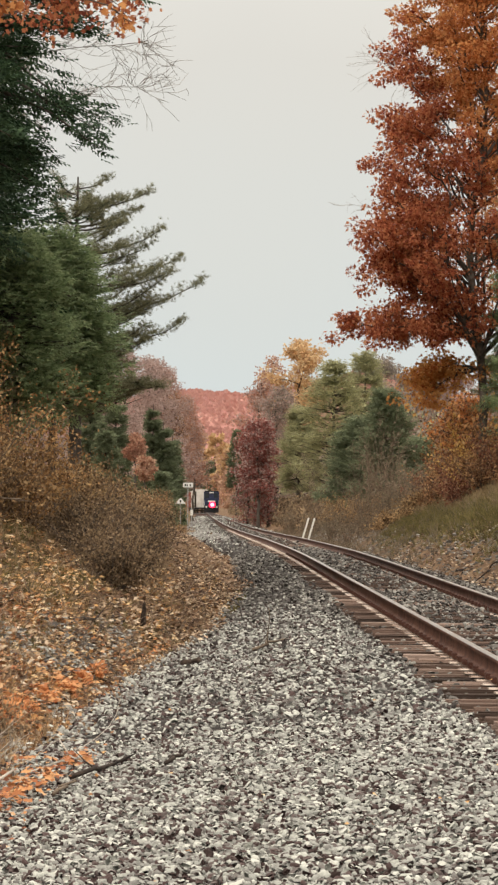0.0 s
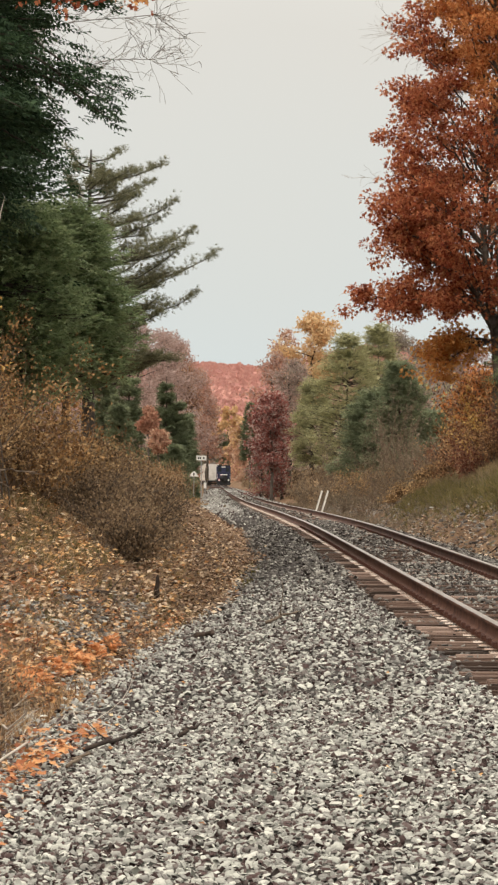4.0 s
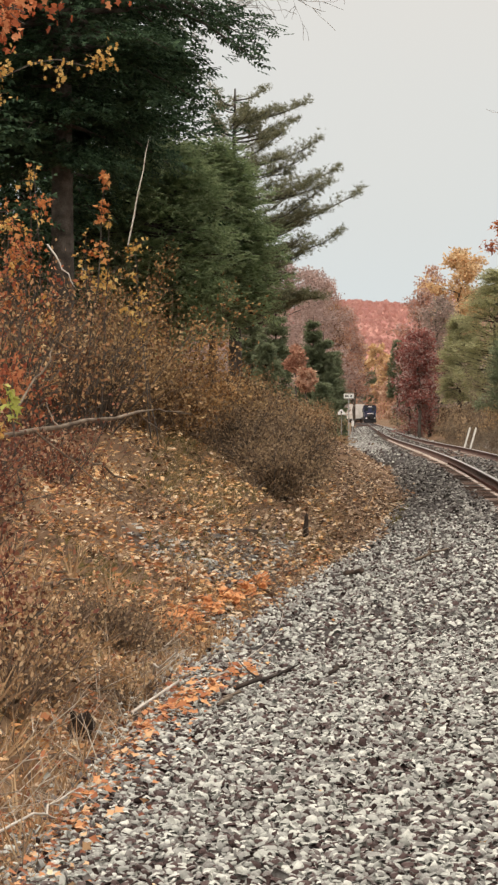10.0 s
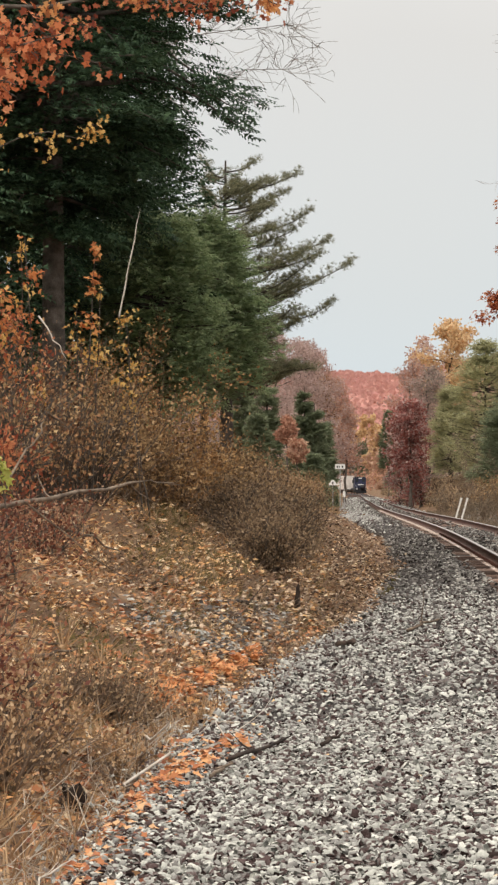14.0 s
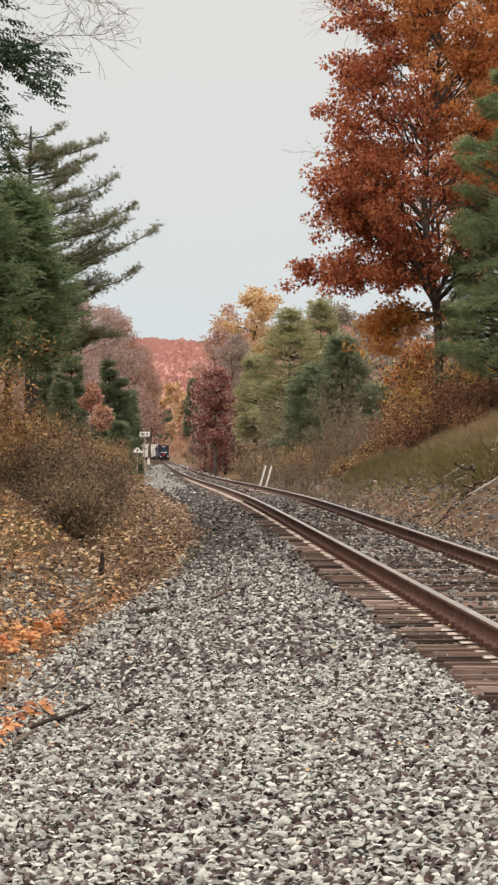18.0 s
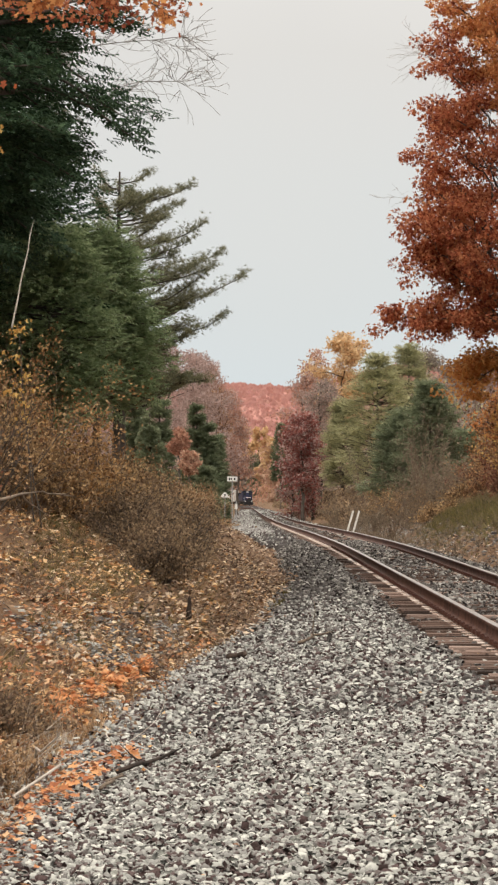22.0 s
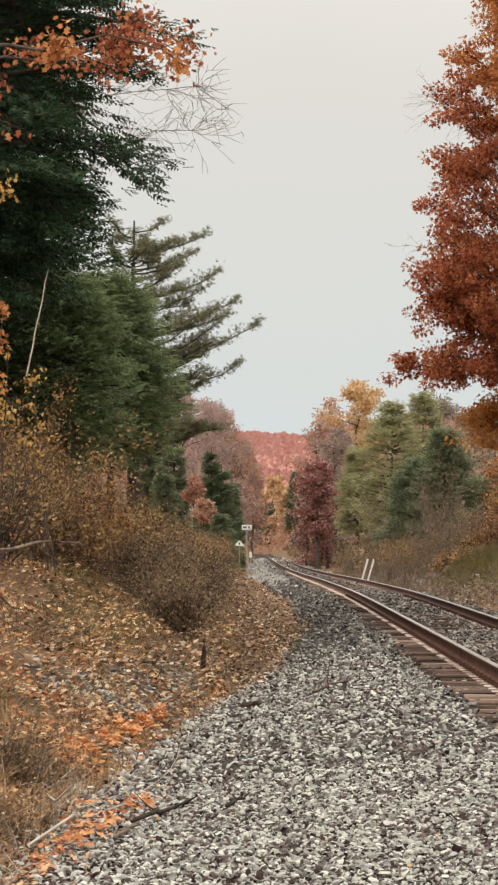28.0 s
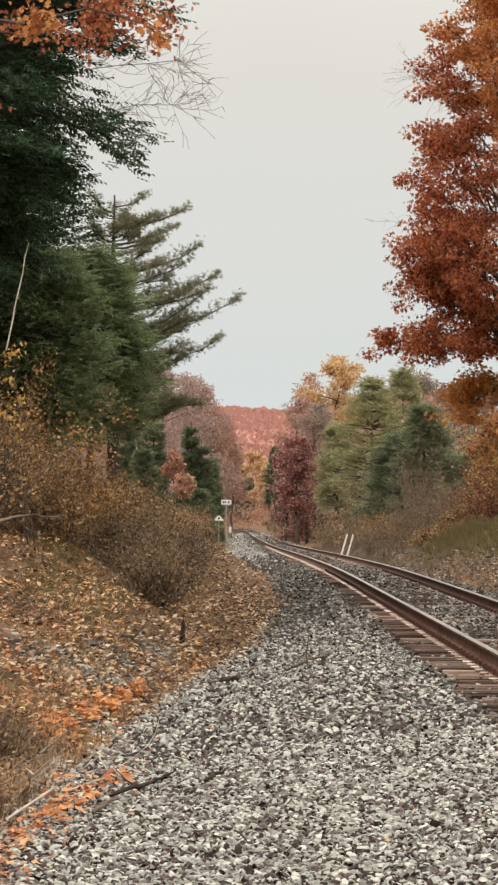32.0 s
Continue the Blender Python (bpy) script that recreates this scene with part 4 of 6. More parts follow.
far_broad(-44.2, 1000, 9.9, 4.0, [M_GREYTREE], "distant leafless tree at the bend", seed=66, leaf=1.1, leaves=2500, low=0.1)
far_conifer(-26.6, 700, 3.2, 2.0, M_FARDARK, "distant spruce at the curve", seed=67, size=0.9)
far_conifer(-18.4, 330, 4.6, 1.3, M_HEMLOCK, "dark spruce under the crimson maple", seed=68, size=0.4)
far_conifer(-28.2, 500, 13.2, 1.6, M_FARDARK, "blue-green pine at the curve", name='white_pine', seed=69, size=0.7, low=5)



def undergrowth(name, n, y0, y1, off0, off1, tall, size, mat, label, seed):
    """Low tangle that cannot be told apart, along one side of the line."""
    rng = np.random.default_rng(seed)
    y = np.exp(rng.uniform(math.log(y0), math.log(y1), n))
    x = track_x(y) + off0 + (off1 - off0) * rng.uniform(0, 1, n)
    bump = 0.55 + 0.45 * np.sin(x * 1.3 + y * 0.21) * np.sin(y * 0.13 + 2 * x)
    z = land(x, y) + tall * bump * rng.uniform(0, 1, n)
    v, f = stamp(LEAF[0], LEAF[1], np.stack([x, y, z], -1), rng.normal(0, 1, (n, 3)) + [0, 0, 1.2], rng.normal(0, 1, (n, 3)), size, rng, 0.5)
    return tagged(mesh_part(name, v, f, mat), label, "undergrowth", kind="stuff")


undergrowth("undergrowth", 46000, 130, 800, 6, 24, 3.0, 0.2, M_GREYBRUSH, "grey-brown undergrowth of the woods", 1)
undergrowth("undergrowth", 46000, 110, 800, -8, -26, 3.0, 0.2, M_DRYBROWN, "brown undergrowth of the woods", 2)
undergrowth("undergrowth", 46000, 180, 650, 4.0, 11, 2.4, 0.22, M_DARKBRUSH, "dark brush beside the far rails", 11)
undergrowth("woods_edge", 32000, 210, 420, 8, 50, 13.0, 0.34, M_GREYTREE, "grey-brown leafless trees of the woods", 6)
undergrowth("woods_edge", 24000, 210, 420, 9, 50, 12.0, 0.34, M_FARPINE, "olive green young pines of the woods", 7)
undergrowth("woods_edge", 28000, 210, 420, -8, -50, 12.0, 0.34, M_MAUVE, "mauve leafless trees of the woods", 8)
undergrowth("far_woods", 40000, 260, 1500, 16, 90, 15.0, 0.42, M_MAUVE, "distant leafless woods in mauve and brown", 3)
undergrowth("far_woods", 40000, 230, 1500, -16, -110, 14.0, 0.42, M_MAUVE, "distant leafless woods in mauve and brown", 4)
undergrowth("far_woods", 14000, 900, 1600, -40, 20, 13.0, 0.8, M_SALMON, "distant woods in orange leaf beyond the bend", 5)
# a wooded ridge that closes the view; its haze is painted as pale pink
rng = np.random.default_rng(8)


def ridge_z(x, y):
    return (99 + 14 * np.sin(x * 0.011 + 1.2) + 7 * np.sin(x * 0.031) + 1.6 * np.sin(x * 0.33) * np.sin(x * 0.13 + 1) + 1.0 * np.sin(x * 0.71 + 2)) * np.sin(np.clip((y - 2300) / 500, 0, 1) * 1.57)


u, v = np.meshgrid(np.linspace(-700, 500, 500), np.linspace(2300, 3000, 30), indexing="xy")
i, j = np.meshgrid(np.arange(29), np.arange(499), indexing="ij")
a = i * 500 + j
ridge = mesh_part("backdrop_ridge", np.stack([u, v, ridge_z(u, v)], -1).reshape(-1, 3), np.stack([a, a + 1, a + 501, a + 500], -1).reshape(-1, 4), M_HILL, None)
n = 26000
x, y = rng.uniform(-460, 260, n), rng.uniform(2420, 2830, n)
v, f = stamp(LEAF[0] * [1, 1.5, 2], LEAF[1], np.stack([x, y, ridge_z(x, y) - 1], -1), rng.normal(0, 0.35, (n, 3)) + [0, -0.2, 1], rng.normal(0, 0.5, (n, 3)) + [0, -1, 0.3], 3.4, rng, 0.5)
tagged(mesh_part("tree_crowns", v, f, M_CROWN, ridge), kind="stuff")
tagged(ridge, "distant ridge of red autumn woods, paled to pink by haze in its colour", "backdrop", kind="structure")

# ---------------------------------------------------------------- brush on the left bank
def brush(rows, mat, label, seed, leaf=0.06, leaves=5000, stems=40, **more):
    for k, (x, y, h, w) in enumerate(rows):
        shrub("shrub", on_land(x, y), h, w, mat, label, group="brush", seed=seed + k, stems=stems, leaves=leaves, leaf=leaf, **more)


brush([(-3.14, 45, 1.05, 0.65), (-3.58, 47, 1.0, 0.8), (-4.31, 50, 1.05, 0.9), (-3.13, 50, 0.8, 0.45), (-2.85, 40, 0.75, 0.45), (-3.76, 56, 0.8, 0.7), (-3.3, 42.5, 0.85, 0.6), (-3.75, 44, 0.9, 0.7), (-2.95, 47, 0.75, 0.45)], M_DARKBRUSH, "dense grey-brown leafless shrub at the foot of the bank", 710, 0.045, 5600, 56, twig=M_BARK)
brush([(-5.43, 66, 0.85, 1.1), (-5.34, 72, 0.75, 1.0), (-5.56, 84, 0.9, 1.0), (-5.29, 60, 1.0, 1.1), (-4.38, 62, 0.8, 0.9), (-6.18, 110, 1.3, 1.0), (-4.75, 55, 0.8, 0.8), (-4.9, 70, 0.7, 0.9), (-4.1, 53, 1.15, 0.7), (-4.45, 48, 1.0, 0.7), (-3.7, 52, 0.95, 0.5)], M_STRAW, "tan brush with dry leaves above the line", 730, 0.05, 4500, 40)
brush([(-4.33, 46, 1.15, 1.0), (-5.05, 42, 1.7, 1.1)], M_OLIVEBROWN, "olive-brown bushy shrub on the bank", 750, 0.055, 6500, 40)
brush([(-4.57, 43, 1.65, 1.0), (-5.90, 46, 2.2, 1.2)], M_GOLDBROWN, "rust-brown bushy oak shrub on the bank", 752, 0.055, 5500, 40)
brush([(-5.18, 38, 1.6, 1.0), (-5.85, 34, 1.5, 1.0), (-6.08, 41, 2.0, 1.2)], M_OLIVEBROWN, "tangle of brown leafless brush on the bank", 770, 0.055, 1900, 64, twig=M_BARK)
brush([(-5.55, 36, 1.6, 1.1), (-6.82, 37, 2.0, 1.2), (-6.81, 41, 2.2, 1.3)], M_RUST, "tangle of brush with rust-brown leaves on the bank", 774, 0.062, 1700, 60, twig=M_BARK)
brush([(-6.27, 36, 1.75, 0.6), (-5.55, 33, 1.0, 0.5)], M_OAKDARK, "low shrub with dull crimson leaves", 777, 0.07, 900, 22, twig=M_BARK)
brush([(-5.05, 29, 0.9, 0.7), (-4.55, 25, 0.8, 0.6), (-4.78, 31, 0.9, 0.8), (-3.68, 20, 0.7, 0.5), (-3.12, 17.5, 0.7, 0.4)], M_REDBROWN, "low brush with red-brown leaves on the bank", 790, 0.045, 1500, 28, twig=M_BARK)
def sprig(tip, mat, label, seed, leaves, leaf, spread, foot=0.35):
    """A thin sapling whose leaves hang in one cluster round its tip."""
    rng = np.random.default_rng(seed)
    x, y, z = on_land(tip[0] + foot * rng.uniform(-1, 1), tip[1] + 0.2)
    t = holder("sapling", (x, y, z), label, "sapling", "saplings on the bank")
    end = np.array(tip) - [x, y, z]
    s = np.linspace(0, 1, 8)[:, None]
    p = end * s + rng.normal(0, 0.02, (8, 3)) * np.sin(3 * s)
    wood, ends = [tube(p, np.linspace(0.014, 0.004, 8), 5)], [p[6:]]
    for _ in range(7):
        q, r = limb(rng, p[int(rng.integers(5, 8))], rng.normal(0, 1, 3) + [0, 0, 0.3], spread * rng.uniform(0.7, 1.2), 0.005, 0.002, 0.15, 3)
        wood.append(tube(q, r, 3)), ends.append(q[1:])
    for k, (v, f) in enumerate(wood):
        mesh_part("twig" if k else "stem", v, f, M_BARK, t)
    ends = np.concatenate(ends)
    c = ends[rng.integers(0, len(ends), leaves)] + rng.normal(0, 0.2 * spread, (leaves, 3)) * [1, 1, 0.8]
    foliage("foliage", OAKLEAF, c, rng.normal(0, 0.7, (leaves, 3)) - [0, 0, 0.5], rng.normal(0, 0.6, (leaves, 3)) + [0, -0.6, 0.7], leaf, mat, t, rng)
    return t


sprig((-5.85, 37, 4.67), M_RUSTMAPLE, "thin sapling with a tuft of orange-brown leaves", 811, 60, 0.08, 0.24)
sprig((-5.95, 37.3, 4.5), M_YELLOW, "thin sapling with a few yellow leaves", 812, 30, 0.09, 0.2)
sprig((-6.18, 37, 3.9), M_YELLOW, "sapling with a cluster of golden leaves", 813, 70, 0.085, 0.3)
sprig((-6.3, 37.4, 3.85), M_RUSTMAPLE, "sapling with rust-orange leaves", 814, 120, 0.075, 0.42)
sprig((-5.9, 36.5, 3.75), M_OAK, "sapling with russet leaves", 815, 90, 0.09, 0.32)
sprig((-6.02, 36.6, 3.42), M_OAKDARK, "low sapling with dark red leaves", 816, 150, 0.07, 0.4)
sprig((-5.66, 36.8, 2.9), M_YELLOW, "low sapling with bright yellow leaves", 817, 90, 0.1, 0.2)
sprig((-4.9, 37, 4.52), M_OAK, "thin sapling with a tuft of orange leaves", 818, 70, 0.1, 0.17)
sprig((-4.87, 37.2, 3.97), M_YELLOW, "slender sapling with small yellow leaves", 819, 60, 0.075, 0.2)
sprig((-4.88, 40, 3.77), M_YELLOW, "slender sapling with small yellow leaves", 820, 50, 0.08, 0.22)
sprig((-4.84, 40, 2.95), M_YELLOW, "slender sapling with golden leaves", 821, 60, 0.08, 0.24)
sprig((-5.3, 38, 3.6), M_YELLOW, "slender sapling with sparse pale leaves", 822, 40, 0.07, 0.3)
sprig((-5.46, 30, 1.95), M_GREENLEAF, "low sapling with yellow-green leaves", 823, 110, 0.08, 0.26)
sprig((-4.53, 27, 1.66), M_GREENLEAF, "small plant with large yellow-green leaves", 824, 22, 0.12, 0.12)
sprig((-4.62, 27.2, 1.5), M_YELLOW, "small plant with pale yellow leaves", 825, 30, 0.08, 0.16)
brush([(-10.93, 60, 4.5, 2.2), (-10.51, 64, 4.5, 2.2), (-9.52, 66, 4.0, 2.2)], M_HEMLOCK, "dark undergrowth below the hemlocks", 840, 0.2, 4500, 16)
brush([(1.48, 125, 2.4, 1.2), (2.31, 130, 2.8, 1.0), (0.70, 145, 1.6, 1.2), (3.43, 128, 2.0, 1.4), (-0.37, 170, 1.6, 1.4), (4.47, 125, 1.8, 1.4), (-1.64, 200, 1.8, 1.4)], M_GREYBRUSH, "grey leafless brush along the line", 850, 0.07, 1700, 30)
brush([(3.12, 150, 5.0, 1.0), (4.15, 155, 4.4, 1.0), (0.34, 190, 4.5, 1.0)], M_GREYBRUSH, "tall grey leafless sapling beside the line", 856, 0.1, 900, 16, thick=0.03)
brush([(2.81, 118, 0.6, 1.0), (3.56, 112, 0.5, 1.0), (4.62, 116, 0.8, 1.2), (2.21, 140, 1.5, 1.4), (1.25, 160, 1.7, 1.5)], M_OLIVEBROWN, "brown brush on the foot of the far bank", 860, 0.09, 2400, 26)
brush([(4.84, 128, 1.2, 1.3), (5.84, 115, 2.1, 1.2), (5.02, 97, 0.9, 1.0), (6.32, 96, 1.9, 0.9), (7.48, 100, 1.2, 1.1), (5.3, 100, 1.5, 0.8)], M_REDBROWN, "red-brown brush under the oak", 870, 0.085, 2400, 30, twig=M_BARK)
brush([(5.34, 122, 1.9, 1.2), (5.70, 96, 1.3, 0.9), (6.95, 104, 2.2, 1.0), (8.14, 96, 1.2, 1.0), (4.7, 106, 1.0, 0.9), (6.6, 94, 0.8, 0.9)], M_RUST, "rust-brown brush under the oak", 876, 0.085, 2000, 30, twig=M_BARK)
brush([(5.50, 119, 2.8, 0.7), (6.02, 114, 3.1, 0.8), (5.39, 98, 2.5, 0.5), (6.25, 98, 2.9, 0.5), (7.70, 103, 4.0, 0.7)], M_GOLDBROWN, "tall brush with golden-brown leaves under the oak", 880, 0.1, 1100, 20)
brush([(5.62, 101, 2.9, 0.4), (6.75, 97, 3.2, 0.4), (5.1, 99, 1.9, 0.4)], M_YELLOW, "young tree with orange-yellow leaves under the oak", 886, 0.11, 420, 9)
# ---------------------------------------------------------------- fallen leaves and dry grass
rng = np.random.default_rng(31)


def litter(name, kind, n, size, mat, label, spot, lift=0.02):
    """Leaves strewn where spot(rng, n) says, lying nearly flat on the ground."""
    x, y = spot(rng, n)
    u = track_x(y) - x
    z = np.where((u < toe_left(y) + 0.12) & (u > -2.85), np.maximum(land(x, y), bed_z(u, y) + 0.02), land(x, y)) + lift + rng.uniform(0, 0.03, n)
    a = rng.uniform(0, 6.283, n)
    way = np.stack([np.cos(a), np.sin(a), rng.normal(0, 0.3, n)], -1)
    v, f = stamp(kind[0], kind[1], np.stack([x, y, z], -1), way, np.stack([rng.normal(0, 0.5, n), rng.normal(-0.15, 0.5, n), np.ones(n)], -1), size, rng, 0.4)
    ob = mesh_part(name, v, f, mat)
    return tagged(ob, label, "leaves", kind="stuff")


def bank_spot(y0, y1, reach, phase=None):
    """Places on the left bank; with a phase they gather in drifts."""
    def spot(rng, n):
        m = n if phase is None else 3 * n
        y = y0 + (y1 - y0) * rng.uniform(0, 1, m) ** 1.3
        u = toe_left(y) + 0.15 + reach * rng.uniform(0, 1, m) ** 1.1
        if phase is not None:
            dense = 0.5 + 0.5 * np.sin(2.9 * u + 0.8 * y + phase) * np.sin(0.9 * y - 1.7 * u + 2 * phase) + 0.25 * np.sin(7 * u + phase) * np.sin(3.1 * y)
            first = np.argsort(rng.uniform(0, 1, m) - 0.9 * dense)[:n]
            u, y = u[first], y[first]
        return track_x(y) - u, y
    return spot


def patch_spot(patches):
    def spot(rng, n):
        k = rng.integers(0, len(patches), n)
        p = np.array(patches)[k]
        a, r = rng.uniform(0, 6.283, n), np.sqrt(rng.uniform(0, 1, n)) * (0.8 + 0.3 * rng.normal(0, 1, n))
        return p[:, 0] + p[:, 2] * r * np.cos(a), p[:, 1] + p[:, 3] * r * np.sin(a)
    return spot


litter("leaf_litter", LEAF, 12500, 0.062, M_LITTER, "tan and brown fallen leaves on the bank", bank_spot(11, 34, 3.4, 0.3))
litter("leaf_litter", LEAF, 8500, 0.066, M_LITTER_WARM, "russet and orange fallen leaves on the bank", bank_spot(11, 34, 3.4, 2.1))
litter("leaf_litter", LEAF, 7500, 0.075, M_LITTER, "tan and brown fallen leaves on the bank", bank_spot(30, 62, 4.0, 1.2))
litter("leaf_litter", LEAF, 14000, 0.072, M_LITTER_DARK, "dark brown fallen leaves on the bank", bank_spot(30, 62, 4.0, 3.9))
litter("leaf_drift", LOBED, 900, 0.078, M_ORANGE_PILE, "drift of bright orange fallen leaves beside the ballast", patch_spot([(*(-2.35, 30.43, -0.48)[:2], 0.06, 0.55), (*(-2.39, 29.05, -0.47)[:2], 0.09, 0.5), (*(-2.44, 27.65, -0.47)[:2], 0.1, 0.5), (*(-2.50, 26.30, -0.47)[:2], 0.1, 0.5), (*(-2.55, 24.69, -0.45)[:2], 0.1, 0.45), (*(-2.59, 23.54, -0.46)[:2], 0.1, 0.45)]), 0.045)
litter("leaf_drift", LEAF, 450, 0.055, M_LITTER_WARM, "thin drift of orange-brown leaves along the ballast edge", patch_spot([(*(-1.63, 19.31, -0.38)[:2], 0.16, 0.6), (*(-1.71, 18.58, -0.39)[:2], 0.2, 0.7), (*(-1.79, 17.90, -0.40)[:2], 0.22, 0.7), (*(-1.89, 17.11, -0.41)[:2], 0.22, 0.7), (*(-2.01, 16.15, -0.42)[:2], 0.25, 0.7), (*(-2.03, 14.67, -0.43)[:2], 0.25, 0.8), (*(-2.08, 13.50, -0.44)[:2], 0.25, 0.8), (*(-1.94, 37.25, -0.57)[:2], 0.16, 1.2), (*(-2.04, 35.13, -0.56)[:2], 0.16, 1.2), (*(-2.15, 33.45, -0.53)[:2], 0.16, 1.2)]), 0.05)
litter("leaf_drift", LOBED, 60, 0.065, M_ORANGE_PILE, "few bright orange leaves along the ballast edge", patch_spot([(*(-1.65, 19.18, -0.38)[:2], 0.12, 0.5), (*(-1.72, 18.31, -0.39)[:2], 0.16, 0.5), (*(-1.81, 17.50, -0.40)[:2], 0.16, 0.5), (*(-1.99, 36.05, -0.55)[:2], 0.12, 0.9)]), 0.055)
litter("leaf_litter", LEAF, 500, 0.07, M_LITTER, "tan leaves caught in the matted grass", patch_spot([(-3.9, 39.5, 0.7, 3), (-3.5, 35, 0.6, 2.5), (-4.5, 42.5, 0.6, 2.5), (-3.2, 37, 0.4, 3)]), 0.1)
litter("leaf_litter", LEAF, 1100, 0.075, M_LITTER_PALE, "pale dry leaves lying on the dark brown ones", bank_spot(26, 62, 2.2, 1.7), 0.06)
litter("leaf_litter", OAKLEAF, 5000, 0.06, M_LITTER_DARK, "dark red-brown fallen leaves in the weeds", bank_spot(11, 34, 2.2, 0.8), 0.04)
litter("leaf_litter", OAKLEAF, 650, 0.05, M_LITTER_WARM, "russet leaves caught along the edge of the ballast", lambda r, n: ((lambda y: (track_x(y) - toe_left(y) - 0.3 * r.normal(0, 0.5, n) - 0.08, y))(r.uniform(10.5, 20, n))), 0.04)
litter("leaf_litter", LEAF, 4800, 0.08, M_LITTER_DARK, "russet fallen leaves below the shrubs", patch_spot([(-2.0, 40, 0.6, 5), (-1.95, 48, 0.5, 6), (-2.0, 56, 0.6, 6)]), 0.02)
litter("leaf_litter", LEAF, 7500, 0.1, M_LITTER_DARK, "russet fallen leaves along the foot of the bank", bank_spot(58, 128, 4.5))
litter("scattered_leaves", OAKLEAF, 55, 0.042, M_LITTER, "few dry leaves strewn on the ballast stones", lambda r, n: ((lambda y: (r.uniform(-0.16, 0.1, n) * y, y))(r.uniform(10, 26, n))), 0.05)
litter("leaf_litter", LEAF, 9000, 0.085, M_LITTER_DARK, "brown fallen leaves in the far ditch", lambda r, n: ((lambda y: (track_x(y) + r.uniform(2.7, 6.5, n), y))(r.uniform(38, 95, n))), 0.02)


def grass(name, n, height, mat, label, spot, lean=0.5):
    x, y = spot(rng, n)
    z = land(x, y)
    way = np.stack([rng.normal(0, lean, n), rng.normal(0, lean, n), np.ones(n)], -1)
    a = rng.uniform(0, 6.283, n)
    v, f = stamp(BLADE[0], BLADE[1], np.stack([x, y, z], -1), way, np.stack([np.cos(a), np.sin(a), 0.2 * np.ones(n)], -1), height, rng, 0.5)
    ob = mesh_part(name, v, f, mat)
    return tagged(ob, label, "grass", kind="stuff")


grass("dry_grass", 520, 0.26, M_STRAW, "dry tan grass on the bank", bank_spot(12, 24, 2.2))
grass("dry_grass", 1500, 0.17, M_STRAW, "dry tan grass on the bank", bank_spot(22, 50, 3.2), 0.9)
grass("olive_grass", 2800, 0.1, M_MOSSGRASS, "olive grass between the fallen leaves", patch_spot([(-2.6, 34, 1.0, 5), (-2.4, 42, 0.8, 5), (-1.9, 37, 0.6, 3), (-2.9, 29, 0.6, 3), (-3.3, 25, 0.6, 2), (-3.0, 20, 0.5, 2), (-2.9, 15.5, 0.3, 1.0)]), 0.8)
grass("olive_grass", 3200, 0.13, M_MOSSGRASS, "olive grass on the bank beside the brush", patch_spot([(-3.95, 39, 0.6, 3), (-3.4, 34, 0.5, 2.5), (-3.25, 37.5, 0.4, 2.5), (-4.4, 42, 0.5, 2.5), (-3.9, 35, 0.4, 2)]), 0.9)
grass("dry_grass", 2000, 0.12, M_STRAW, "matted tan grass on the bank beside the brush", patch_spot([(-3.9, 39.5, 0.7, 3), (-3.5, 35, 0.6, 2.5), (-4.5, 42.5, 0.6, 2.5), (-4.0, 44, 0.5, 3)]), 1.0)
grass("bank_grass", 22000, 0.32, M_TANGRASS, "tall dry grass on the far bank", lambda r, n: ((lambda y: (track_x(y) + r.uniform(5.4, 11.5, n), y))(r.uniform(66, 128, n))), 0.9)
grass("bank_grass", 9000, 0.26, M_MOSSGRASS, "olive grass on the far bank", lambda r, n: ((lambda y: (track_x(y) + 5.0 + r.normal(0, 0.55, n), y))(r.uniform(64, 112, n))), 0.8)
grass("olive_grass", 1600, 0.09, M_MOSSGRASS, "olive grass at the edge of the ballast", patch_spot([(*(-1.45, 56.35, -0.42)[:2], 0.25, 5.0), (*(-1.39, 49.32, -0.40)[:2], 0.2, 3.0)]), 0.8)
grass("verge_grass", 3500, 0.3, M_GREYBRUSH, "grey dead weeds beside the rails", lambda r, n: ((lambda y: (track_x(y) + r.uniform(3.0, 6.0, n), y))(r.uniform(80, 220, n))), 0.4)

def twig_mess(name, n, length, mat, label, spot):
    """Thin dead stalks lying and standing in the litter."""
    x, y = spot(rng, n)
    way = np.stack([rng.normal(0, 1, n), rng.normal(0, 1, n), rng.uniform(0.05, 1.1, n)], -1)
    c = np.array([[0, 0.012, 0], [0, -0.012, 0], [1, 0.004, 0.06], [0, 0, 0.016], [0.5, 0, 0.05], [0.85, 0.2, 0.08], [0.53, 0.004, 0.06]])
    v, f = stamp(c, np.array([[0, 1, 2], [3, 0, 2], [1, 3, 2], [4, 6, 5]]), np.stack([x, y, land(x, y)], -1), way, rng.normal(0, 1, (n, 3)), length, rng, 0.6)
    return tagged(mesh_part(name, v, f, mat), label, "twigs", kind="stuff")


M_STALK = leafy("dead_stalk", [(0.07, 0.045, 0.03), (0.16, 0.11, 0.075), (0.32, 0.25, 0.18)], 0.1)
twig_mess("dead_stalks", 3000, 0.3, M_STALK, "dead brown stalks and twigs on the bank", bank_spot(11, 34, 3.4))
twig_mess("dead_stalks", 3000, 0.35, M_STALK, "dead brown stalks and twigs on the bank", bank_spot(30, 60, 4.0))

